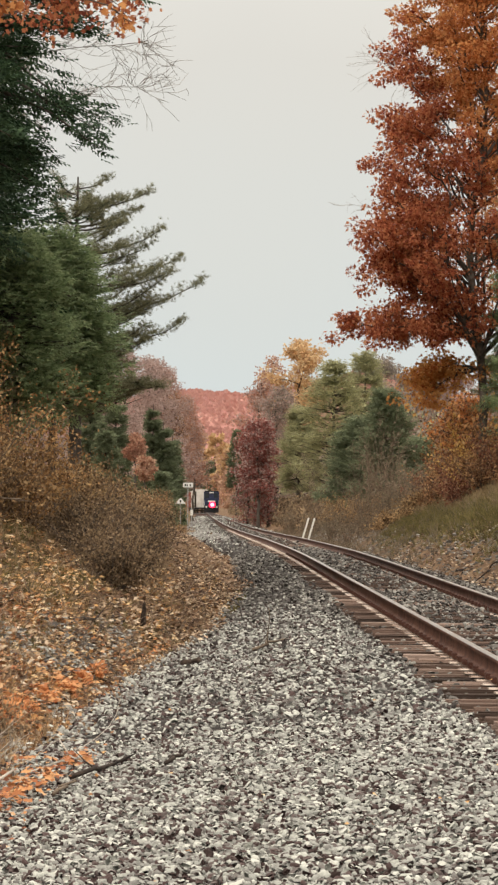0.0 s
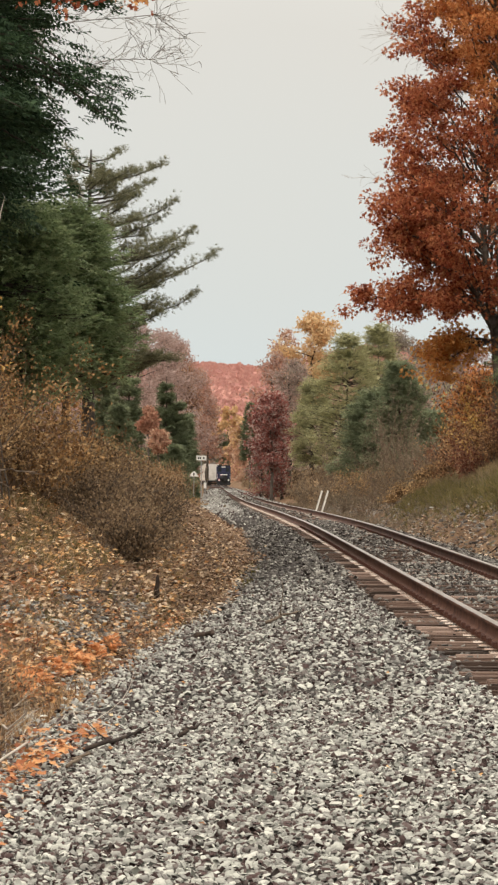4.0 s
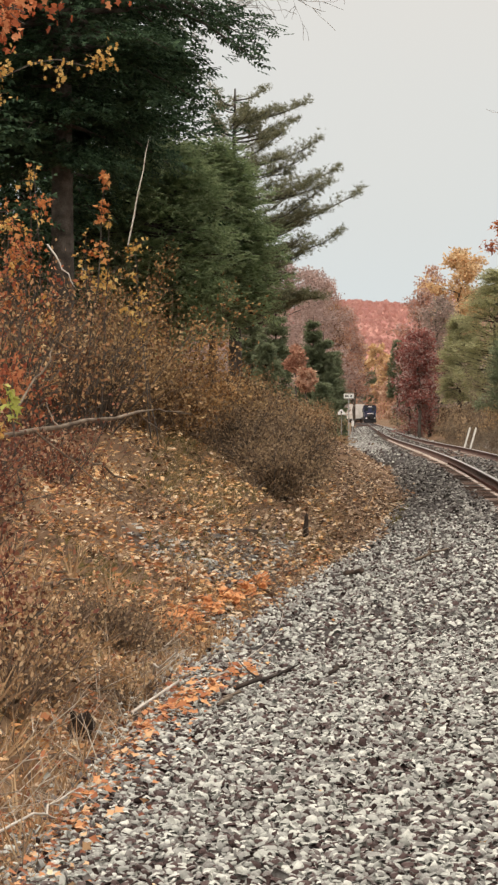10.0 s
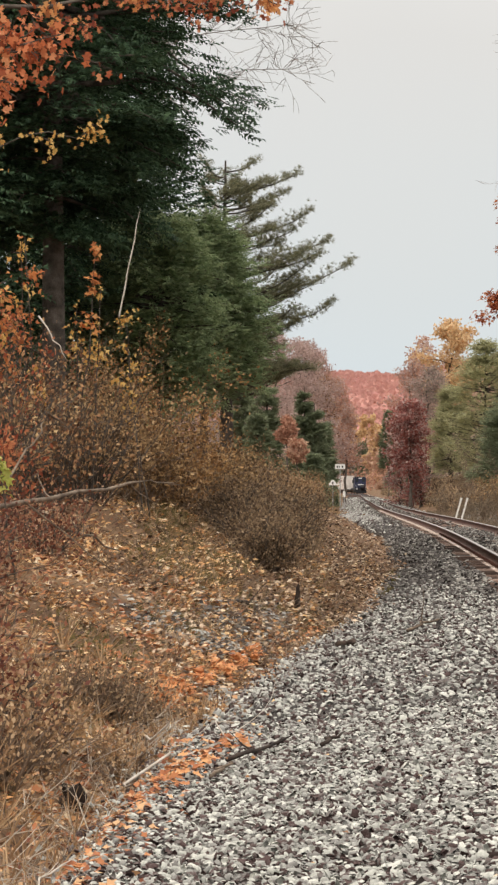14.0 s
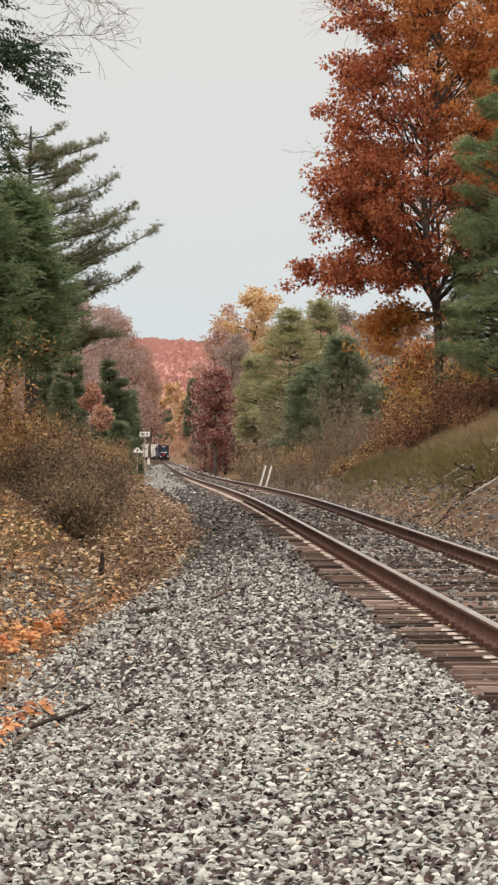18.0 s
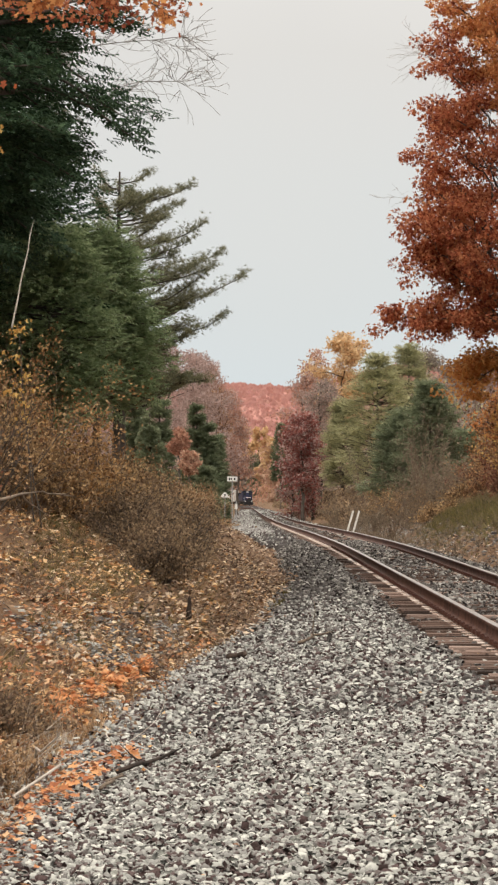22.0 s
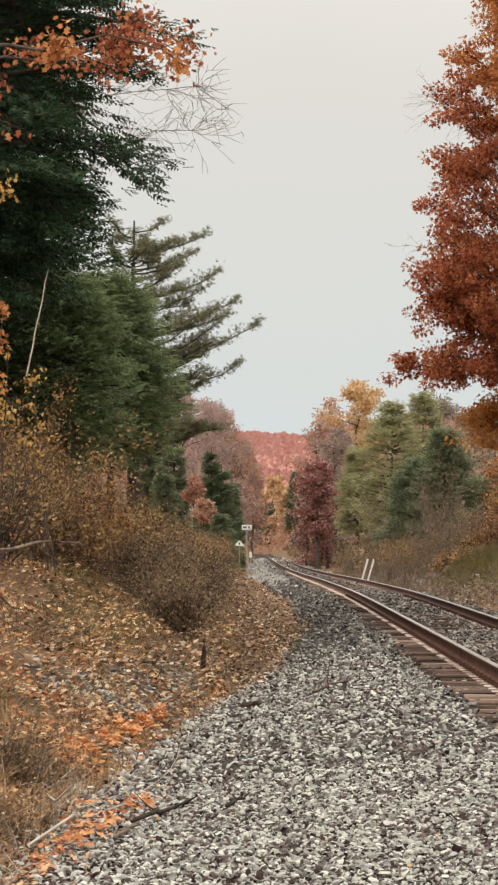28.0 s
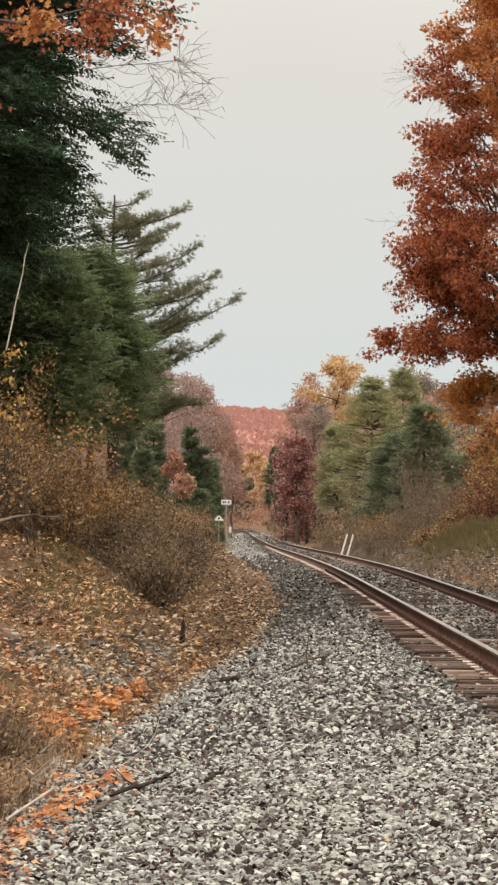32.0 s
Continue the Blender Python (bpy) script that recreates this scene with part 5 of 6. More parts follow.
twig_mess("bleached_twigs", 700, 0.32, leafy("bleached_stalk", [(0.3, 0.24, 0.18), (0.45, 0.38, 0.3), (0.6, 0.54, 0.46)], 0.1), "bleached twigs at the edge of the ballast", lambda r, n: ((lambda y: (track_x(y) - toe_left(y) - 0.1 - 0.6 * r.uniform(0, 1, n), y))(r.uniform(11, 22, n))))
brush([(-2.69, 17.2, 0.5, 0.35), (-2.69, 16, 0.5, 0.3), (-2.44, 19, 0.35, 0.3)], M_STRAW, "clump of dry tan weeds beside the ballast", 890, 0.035, 900, 40)
brush([(*(-2.82, 18.16, -0.38)[:2], 0.6, 0.36), (*(-2.92, 17.44, -0.34)[:2], 0.5, 0.3)], M_STRAW, "soft clump of olive-yellow weeds on the bank", 900, 0.03, 1500, 50)
brush([(*(-2.72, 21.22, -0.44)[:2], 0.42, 0.4), (*(-2.88, 21.01, -0.32)[:2], 0.4, 0.4), (*(-2.65, 22.41, -0.48)[:2], 0.3, 0.35)], M_DARKBRUSH, "grey-brown dead weeds at the foot of the bank", 905, 0.03, 1200, 50)
brush([(-3.81, 38, 0.3, 0.5), (-3.18, 36, 0.25, 0.4), (-3.95, 34, 0.3, 0.5)], M_STRAW, "low tan weeds on the bank", 895, 0.03, 300, 24)
brush([(-9.14, 188, 0.7, 0.6), (-8.52, 186, 0.6, 0.5), (-9.72, 192, 0.8, 0.6)], M_STRAW, "pale dry weeds round the sign posts", 898, 0.12, 500, 20)

# ---------------------------------------------------------------- dead wood
def stick(ends, r, mat, label, name="fallen_branch", seed=1, forks=2, wander=0.03, sides=7):
    rng = np.random.default_rng(seed)
    a, b = np.array(ends[0]), np.array(ends[1])
    n = 8
    s = np.linspace(0, 1, n)[:, None]
    length = np.linalg.norm(b - a)
    p = a + (b - a) * s + rng.normal(0, wander * length, (n, 3)) * [1, 1, 0.5] * np.sin(s * 3.14)
    taper = np.linspace(r, r * 0.45, n)
    taper[0], taper[-1] = r * 0.12, r * 0.08
    p[1] = p[0] + (p[1] - p[0]) * 0.12
    pieces = [tube(p - a, taper, sides)]
    for k in range(forks):
        j = rng.integers(2, n - 1)
        q, qr = limb(rng, p[j] - a, (b - a) / length + rng.normal(0, 0.5, 3), length * rng.uniform(0.15, 0.35), r * 0.4, r * 0.12, 0.1, 5)
        pieces.append(tube(q, qr, 5))
    v, f = gather(pieces)
    ob = mesh_part(name, v, f, mat, None, label, smooth=True)
    ob.location = a
    return tagged(ob, category="branch")


M_DEAD = surface("weathered_dead_wood", [(0.07, 0.05, 0.036), (0.16, 0.12, 0.088), (0.29, 0.23, 0.17)], 6, 40, 0.9)
M_WHITEWOOD = surface("bleached_wood", [(0.4, 0.34, 0.28), (0.55, 0.5, 0.44), (0.66, 0.62, 0.56)], 6, 40, 0.9)
# near-black brown for the darkest sticks and stumps
M_DARKWOOD = surface("near_black_wood", [(0.016, 0.011, 0.009), (0.038, 0.026, 0.02), (0.075, 0.052, 0.038)], 6, 40, 0.9)
stick([(-4.87, 27.00, 1.14), (-3.71, 33.00, 1.45)], 0.032, M_DEAD, "long dead branch lying across the bank", seed=2, forks=3, wander=0.011)
stick([(-3.74, 33.00, 1.45), (-3.44, 34.00, 1.38)], 0.012, M_DEAD, "thin end of a dead branch on the bank", seed=3, forks=1)
stick([(-4.52, 27.50, 1.46), (-4.28, 28.50, 2.12)], 0.015, M_DEAD, "grey dead stick leaning on the brush", seed=4, forks=2)
stick([(-4.28, 28.50, 2.15), (-4.12, 29.00, 1.98)], 0.012, M_DEAD, "grey dead twig on the brush", seed=5, forks=1)
stick([(-5.52, 36.00, 3.57), (-5.16, 36.00, 3.01)], 0.013, M_WHITEWOOD, "pale leaning sapling stem in the brush", seed=6, forks=0)
stick([(-5.22, 42.00, 3.87), (-4.89, 42.00, 5.50)], 0.015, M_WHITEWOOD, "thin pale birch stem beside the hemlock", "birch_tree", seed=7, forks=0, wander=0.008)
stick([(-6.97, 40.00, 4.00), (-6.87, 40.00, 5.76)], 0.075, M_SPOTBARK, "grey spotted young birch below the hemlock", "birch_tree", seed=8, forks=0, wander=0.007)
stick([(-7.32, 41.00, 4.06), (-7.16, 41.00, 5.94)], 0.07, M_SPOTBARK, "grey spotted young birch below the hemlock", "birch_tree", seed=9, forks=0, wander=0.007)
stick([(-1.55, 17.92, -0.31), (-1.21, 19.39, -0.28)], 0.018, M_DARKWOOD, "dark stick lying on the ballast", seed=10, forks=1)
stick([(-0.97, 18.43, -0.26), (-0.85, 19.23, -0.24)], 0.016, M_DARKWOOD, "dark stick lying on the ballast", seed=11, forks=0)
stick([(-1.58, 17.12, -0.33), (-1.51, 17.95, -0.32)], 0.014, M_DEAD, "dead twig lying on the ballast", seed=12, forks=0)
stick([(-2.50, 20.10, -0.56), (-1.94, 18.20, -0.08)], 0.012, M_WHITEWOOD, "bleached twig at the edge of the ballast", seed=13, forks=3)
stick([(-2.08, 17.00, -0.38), (-1.57, 20.62, -0.31)], 0.010, M_WHITEWOOD, "bleached twig at the edge of the ballast", seed=14, forks=4, wander=0.05)
stick([(-1.43, 30.75, -0.35), (-1.23, 30.5, -0.31)], 0.05, M_DARKWOOD, "short rotten log beside the ballast", "log", seed=15, forks=1, wander=0.1, sides=9)
stick([(-2.26, 37.00, -0.25), (-2.24, 37.00, 0.08)], 0.045, M_DARKWOOD, "dark broken stump beside the shrub", "stump", seed=16, forks=1, wander=0.02)
stick([(-0.69, 31.24, -0.22), (-0.32, 32.57, -0.16)], 0.02, M_DEAD, "dead stick on the ballast slope", seed=17, forks=1)
stick([(-4.11, 22.03, 0.24), (-3.32, 24.03, 0.05)], 0.012, M_DEAD, "thin dead branch in the dry grass", seed=18, forks=4)
stick([(-4.63, 31.00, 0.96), (-4.08, 32.99, 0.61)], 0.02, M_DEAD, "dead branch among the fallen leaves", seed=19, forks=4)
stick([(-3.68, 22.11, 0.04), (-3.30, 23.92, 0.04)], 0.02, M_DEAD, "dead branch among the fallen leaves", seed=20, forks=2)
stick([(-2.94, 31.93, 0.07), (-2.62, 34.36, -0.10)], 0.03, M_DARKWOOD, "rotten branch half buried in the bank", seed=21, forks=1)
stick([(-2.25, 12.00, -0.32), (-2.14, 12.30, -0.07)], 0.009, M_WHITEWOOD, "bleached weed stalk in the grass", seed=22, forks=2)
stick([(-2.13, 12.35, -0.40), (-1.90, 13.55, -0.34)], 0.008, M_WHITEWOOD, "bleached twig at the edge of the ballast", seed=23, forks=4, wander=0.05)
stick([(0.15, 6.00, -0.16), (0.20, 6.00, -0.11)], 0.06, M_WHITEWOOD, "pale broken log on the far bank", "log", seed=24, forks=0)
stick([(4.46, 73.67, 0.56), (5.67, 69.36, 1.45)], 0.045, M_WHITEWOOD, "fallen pale limb on the far bank", seed=25, forks=4)
stick([(4.83, 67.58, 0.75), (4.09, 62.50, 1.10)], 0.035, M_DARKWOOD, "dark broken limb on the far bank", seed=26, forks=0)
stick([(5.64, 74.02, 1.48), (6.23, 70.18, 1.71)], 0.035, M_WHITEWOOD, "pale fallen limb on the far bank", seed=27, forks=2)

stick([on_land(4.45, 63, 0.05), on_land(5.6, 61.8, 0.14)], 0.05, M_WHITEWOOD, "pale barkless limb lying on the far bank", seed=28, forks=4)
stick([on_land(4.9, 62.6, 0.04), on_land(5.9, 62.4, 0.2)], 0.035, M_DEAD, "grey dead limb lying on the far bank", seed=29, forks=4)
stick([on_land(4.6, 63, 0.0), on_land(4.2, 63.3, 0.42)], 0.035, M_DARKWOOD, "dark broken limb standing out of the far bank", seed=30, forks=1)
stick([on_land(3.6, 64, 0.04), on_land(4.5, 63, 0.08)], 0.018, M_DARKWOOD, "thin dark branch at the foot of the far bank", seed=31, forks=3)
stick([(4.07, 74.01, 0.31), (4.83, 69.20, 0.76)], 0.025, M_DEAD, "fallen limb in the rubble of the far bank", seed=40, forks=3)
stick([(4.28, 70.44, 0.28), (4.99, 69.46, 0.92)], 0.02, M_WHITEWOOD, "fallen limb in the rubble of the far bank", seed=41, forks=3)
stick([(4.33, 65.87, 0.26), (5.16, 61.53, 0.82)], 0.025, M_DARKWOOD, "fallen limb in the rubble of the far bank", seed=42, forks=3)
stick([(4.61, 60.77, 0.30), (5.45, 62.04, 1.06)], 0.02, M_DEAD, "fallen limb in the rubble of the far bank", seed=43, forks=3)
stick([(3.93, 78.91, 0.35), (4.47, 74.81, 0.75)], 0.02, M_DEAD, "fallen limb in the rubble of the far bank", seed=44, forks=3)
stick([(5.10, 63.95, 0.73), (5.30, 57.11, 0.74)], 0.02, M_WHITEWOOD, "fallen limb in the rubble of the far bank", seed=45, forks=3)
# a black hollow in shadow, modelled as a stump with the shade in its colour
stick([(-2.44, 17.0, -0.75), (-2.33, 16.75, -0.34)], 0.13, M_DARKWOOD, "near-black stump shape for a shadowed hollow at the edge of the ballast", "stump", seed=50, forks=3, wander=0.05, sides=9)
# ---------------------------------------------------------------- overhanging boughs
def bough(base, tip, mat, label, seed, leaves, leaf, puff, r=0.03, twigs=9, bark=None, spread=0.5, reach=(0.3, 0.7)):
    """A tree whose limb hangs into view: a stem outside the view, one long limb, twigs and leaves."""
    rng = np.random.default_rng(seed)
    t = holder("maple_tree" if leaves else "bare_tree", base, label, "tree")
    tip, hub = np.array(tip) - np.array(base), np.array([0, 0, tip[2] - base[2] - 0.4])
    bark = bark or M_BARK
    mesh_part("trunk", *tube(np.stack([np.zeros(8), np.zeros(8), np.linspace(-0.2, hub[2] + 3, 8)], -1), np.linspace(0.16, 0.06, 8) * (1 if leaves > 300 else 0.35), 9), bark, t, smooth=True)
    s = np.linspace(0, 1, 9)[:, None]
    p = hub + (tip - hub) * s + rng.normal(0, 0.06, (9, 3))
    mesh_part("limb", *tube(p, np.linspace(r * 1.6, 0.006, 9), 6), bark, t, smooth=True)
    wood, spots, ways = [], [p[4:]], [np.gradient(p, axis=0)[4:]]
    for k in range(twigs):
        j = rng.integers(4, 9)
        q, qr = limb(rng, p[j], unit(tip - hub) + rng.normal(0, spread, 3), rng.uniform(*reach), r * 0.3, 0.004, 0.12 if leaves else 0.22, 5)
        wood.append(tube(q, qr, 4))
        spots.append(q[1:]), ways.append(np.gradient(q, axis=0)[1:])
        for _ in range(3):
            i = rng.integers(1, 6)
            w, wr = limb(rng, q[i], unit(q[-1] - q[0]) + rng.normal(0, 0.6, 3), rng.uniform(*reach) * 0.45, 0.006, 0.003, 0.12, 4)
            wood.append(tube(w, wr, 3)[0:1] + (tube(w, wr, 3)[1],))
            spots.append(w[1:]), ways.append(np.gradient(w, axis=0)[1:])
    v, f = gather(wood)
    tagged(mesh_part("twig", v, f, bark, t), kind="stuff")
    spots, ways = np.concatenate(spots), np.concatenate(ways)
    if leaves:
        pick = rng.integers(0, len(spots), leaves)
        c = spots[pick] + rng.normal(0, puff, (leaves, 3))
        foliage("foliage", LOBED, c, ways[pick] * 0.3 + rng.normal(0, 0.6, (leaves, 3)) - [0, 0, 0.8], rng.normal(0, 0.7, (leaves, 3)) + [0, -0.8, 0.5], leaf, mat, t, rng)
    return t


bough(on_land(-6.2, 22), (-3.68, 22.00, 4.96), M_MAPLE, "maple bough with bright orange leaves", 5, 900, 0.07, 0.06, twigs=24)
bough(on_land(-6.0, 23.5), (-4.19, 23.00, 4.71), M_MAPLE, "maple bough with bright orange leaves", 6, 560, 0.07, 0.06, twigs=15)
bough(on_land(-6.0, 26), (-2.06, 27.00, 6.33), M_OAK, "oak bough with sparse rust-orange leaves", 7, 210, 0.072, 0.07, twigs=8, spread=0.5, reach=(0.15, 0.35))
bough(on_land(-8.2, 36), (-2.72, 36.00, 7.72), M_OAKDARK, "oak bough with dark red leaves", 9, 900, 0.075, 0.12, twigs=12, spread=0.6, reach=(0.25, 0.6))
bough(on_land(-8.4, 52), (-3.39, 52.00, 9.01), M_TWIG, "leafless grey tree with fine twigs", 10, 0, 0.1, 0.1, twigs=52, bark=M_PALETWIG, reach=(0.35, 1.05), r=0.011, spread=0.7)
bough(on_land(-8.0, 54), (-3.35, 53.00, 10.00), M_TWIG, "leafless grey tree with fine twigs", 12, 0, 0.1, 0.1, twigs=46, bark=M_PALETWIG, reach=(0.35, 1.05), r=0.011, spread=0.7)
bough(on_land(-8.8, 40), (-5.62, 40.00, 6.4), M_YELLOW, "sapling bough with yellow leaves against the hemlock", 13, 130, 0.075, 0.08, twigs=5, r=0.01, reach=(0.2, 0.5))
bough(on_land(6.23, 106), (2.52, 106.00, 17.76), M_TWIG, "leafless grey tree beside the oak", 15, 0, 0.1, 0.1, twigs=30, bark=M_PALETWIG, reach=(0.8, 2.0), r=0.03)
bough(on_land(6.18, 107), (1.26, 107.00, 12.46), M_TWIG, "leafless grey tree beside the oak", 16, 0, 0.1, 0.1, twigs=10, bark=M_PALETWIG, reach=(0.4, 0.9), r=0.03)

# ---------------------------------------------------------------- signs and markers
M_SIGN = surface("white_sign_face", [(0.7, 0.7, 0.68), (0.8, 0.8, 0.78)], 3, 30, 0.5, bump=0.05)
M_SIGNBLACK = surface("black_sign_paint", [(0.02, 0.02, 0.02), (0.04, 0.04, 0.04)], 3, 30, 0.5, bump=0)
M_POST = surface("galvanised_post", [(0.3, 0.3, 0.3), (0.45, 0.45, 0.45)], 5, 40, 0.5, metal=0.4, bump=0.1)
M_WHITEPOST = surface("white_marker_paint", [(0.66, 0.65, 0.6), (0.8, 0.79, 0.75)], 4, 30, 0.6)


def signboard(place, top):
    t = holder("railway_sign", place, "white rectangular railway sign with dark lettering on a post", "sign")
    bm = bmesh.new()
    box(bm, -0.035, 0.035, -0.03, 0.03, -0.3, top, 0.005)
    part("post", bm, M_POST, t)
    bm = bmesh.new()
    box(bm, -0.36, 0.36, -0.055, -0.035, top - 0.34, top, 0.004)
    board = part("board", bm, M_SIGN, t, "white rectangular board")
    for x0, x1 in ((-0.24, -0.14), (-0.1, -0.02), (0.12, 0.22)):
        bm = bmesh.new()
        box(bm, x0, x1, -0.062, -0.056, top - 0.25, top - 0.1)
        part("lettering_bar", bm, M_SIGNBLACK, board)
    return t


def warning_sign(place, top):
    t = holder("warning_sign", place, "white triangular sign with a dark mark on a post", "sign")
    bm = bmesh.new()
    box(bm, -0.03, 0.03, -0.03, 0.03, -0.3, top - 0.1, 0.005)
    part("post", bm, M_POST, t)
    bm = bmesh.new()
    low, high = [], []
    for x, z in ((-0.36, top - 0.36), (0.36, top - 0.36), (0.06, top), (-0.06, top)):
        low.append(bm.verts.new((x, -0.035, z))), high.append(bm.verts.new((x, -0.055, z)))
    bm.faces.new(low[::-1]), bm.faces.new(high)
    for i in range(4):
        bm.faces.new((low[i], low[(i + 1) % 4], high[(i + 1) % 4], high[i]))
    bmesh.ops.recalc_face_normals(bm, faces=bm.faces)
    board = part("board", bm, M_SIGN, t, "white triangular board")
    bm = bmesh.new()
    box(bm, -0.05, 0.05, -0.062, -0.056, top - 0.26, top - 0.12)
    part("lettering_bar", bm, M_SIGNBLACK, board)
    return t


signboard(on_land(-9.12, 200), 1.5 + (782 - 763) * 200 / 5000 - float(land(-9.12, 200)))
warning_sign(on_land(-9.40, 195), 1.5 + (782 - 791) * 195 / 5000 - float(land(-9.40, 195)))
thin = holder("marker_post", on_land(-8.75, 198), "thin pale metal post with a small plate", "post")
bm = bmesh.new()
box(bm, -0.03, 0.03, -0.03, 0.03, -0.3, 2.0, 0.004)
part("post", bm, M_POST, thin)
bm = bmesh.new()
box(bm, -0.09, 0.09, -0.05, -0.032, 1.45, 1.85, 0.004)
part("plate", bm, M_SIGN, thin)
for x, lean in ((-0.78, 16), (-0.49, 16)):
    x, y, z = on_land(x, 135)
    bm = bmesh.new()
    box(bm, -0.045, 0.045, -0.03, 0.03, -0.3, 1.5, 0.01)
    ob = part("marker_stake", bm, M_WHITEPOST)
    ob.matrix_world = Matrix.Translation((x, y, z)) @ pose(0, 0, 0, 0, lean, 0)
    tagged(ob, "white leaning marker stake beside the rails", "stake", "marker stakes")

# ---------------------------------------------------------------- crushed stone
def stone_shape(rng):
    c = np.array(list(itertools.product((-1, 1), repeat=3)), float)
    c *= rng.uniform(0.62, 1.0, (8, 3))
    c[:, :2] *= np.where(c[:, 2:] > 0, rng.uniform(0.55, 0.85), 1.0)
    c *= [0.6, rng.uniform(0.3, 0.46), rng.uniform(0.11, 0.2)]
    return c


# five faces: the underside lies in the bed
STONE_FACES = np.array([[0, 1, 3, 2], [4, 6, 7, 5], [0, 4, 5, 1], [2, 3, 7, 6], [1, 5, 7, 3]])
rng = np.random.default_rng(77)
SHAPES = np.array([stone_shape(rng) for _ in range(24)])


def stones(n, y, x, size, sink):
    u = track_x(y) - x
    z = np.maximum(bed_z(u, y), np.where((u > toe_left(y) - 0.1) | (u < -2.8), land(x, y), -99)) - sink
    z = np.where((u > 0.6) & (u < 1.38) & (y < 40), z - 0.02, z)
    over_tie = (y < 48 + 10 * rng.normal(0, 1, n)) & (np.abs(u) < 1.32) & (np.abs(((y - 8.0 + 0.25) % 0.5) - 0.25) < 0.13)
    z = np.where(over_tie & (rng.uniform(0, 1, n) < np.where(u > 0.6, 0.97, 0.8)), z - 0.12, z)
    q = rng.normal(0, 1, (n, 4)) * [1, 0.32, 0.32, 1.6]
    q /= np.linalg.norm(q, axis=1)[:, None]
    w, a, b, c = q.T
    m = np.stack([np.stack([1 - 2 * (b * b + c * c), 2 * (a * b - c * w), 2 * (a * c + b * w)], -1),
                  np.stack([2 * (a * b + c * w), 1 - 2 * (a * a + c * c), 2 * (b * c - a * w)], -1),
                  np.stack([2 * (a * c - b * w), 2 * (b * c + a * w), 1 - 2 * (a * a + b * b)], -1)], 1)
    s = SHAPES[rng.integers(0, 24, n)] * (size * rng.lognormal(0, 0.25, n))[:, None, None]
    v = np.einsum("nij,nkj->nki", m, s) + np.stack([x, y, z + size * rng.uniform(-0.25, 1.05, n)], -1)[:, None]
    return v


def stone_field(name, n, y0, y1, x0, x1, size, label, mat=None, inner=0.0):
    y = np.sqrt(rng.uniform(y0 * y0, y1 * y1, n))
    x = x0(y) + (x1(y) - x0(y)) * rng.uniform(0, 1, n)
    keep = (track_x(y) - x) < toe_left(y) + 0.05 + 0.15 * rng.normal(0, 1, n)
    off = track_x(y) - x
    fade, edge = rng.uniform(0, 1, n), np.interp(y, [32, 60], [1.38, 1.9]) + np.interp(y, [32, 60], [0.06, 0.3]) * rng.normal(0, 1, n)
    keep &= (fade > (y - 30) / 17) if y1 == 47 else (fade < (y - 27) / 22) if y0 == 27 else True
    keep &= ~((np.abs(np.abs(off) - 0.93) < 0.27) & (y > 34)) & ((np.abs(off) < edge) if inner > 0 else True) & ((np.abs(off) > edge) if inner < 0 else True)
    x, y = x[keep], y[keep]
    v = stones(len(x), y, x, size, 0.01)
    f = STONE_FACES[None] + (np.arange(len(x)) * 8)[:, None, None]
    ob = mesh_part(name, v.reshape(-1, 3), f.reshape(-1, 4), mat or M_STONE, ballast)
    return tagged(ob, label, kind="stuff")


stone_field("crushed_stone", 76000, 9.2, 21, lambda y: -0.195 * y, lambda y: 0.1 * y, 0.034, "")
stone_field("crushed_stone", 44000, 21, 47, lambda y: track_x(y) - toe_left(y) - 0.2, lambda y: np.minimum(0.1 * y, track_x(y) + 2.9), 0.039, "", inner=-1)
stone_field("stained_stone", 26000, 16, 46, lambda y: track_x(y) - 2.5, lambda y: track_x(y) + 2.6, 0.05, "rust-stained stones between the rails", M_STONE_DIRTY, 1)
stone_field("pale_gravel", 5000, 225, 460, lambda y: track_x(y) - 4.2, lambda y: track_x(y) + 3.2, 0.13, "pale gravel beside the rails")
stone_field("stained_stone", 6000, 90, 230, lambda y: track_x(y) - 2.3, lambda y: track_x(y) + 2.6, 0.075, "", M_STONE_DIRTY, 1)
stone_field("pale_gravel", 15000, 96, 230, lambda y: track_x(y) - toe_left(y) - 0.6, lambda y: track_x(y) + 3.2, 0.08, "pale gravel beside the rails", None, -1)
stone_field("crushed_stone", 24000, 27, 90, lambda y: track_x(y) - toe_left(y) - 0.2, lambda y: track_x(y) + 3.2, 0.056, "", M_STONE_DIRTY)

def scree(n, patches, size, mat=None):
    x, y = patch_spot(patches)(rng, n)
    s = SHAPES[rng.integers(0, 24, n)] * (size * rng.lognormal(0, 0.4, n))[:, None, None]
    a = rng.uniform(0, 6.283, n)
    m = np.stack([np.stack([np.cos(a), -np.sin(a), 0 * a], -1), np.stack([np.sin(a), np.cos(a), 0 * a], -1), np.stack([0 * a, 0 * a, 1 + 0 * a], -1)], 1)
    v = np.einsum("nij,nkj->nki", m, s) + np.stack([x, y, land(x, y) + rng.uniform(0.0, 0.05, n)], -1)[:, None]
    f = STONE_FACES[None] + (np.arange(n) * 8)[:, None, None]
    return tagged(mesh_part("stone_scatter", v.reshape(-1, 3), f.reshape(-1, 4), mat or M_STONE), "grey stones spilled on the foot of the bank", "stones", kind="stuff")


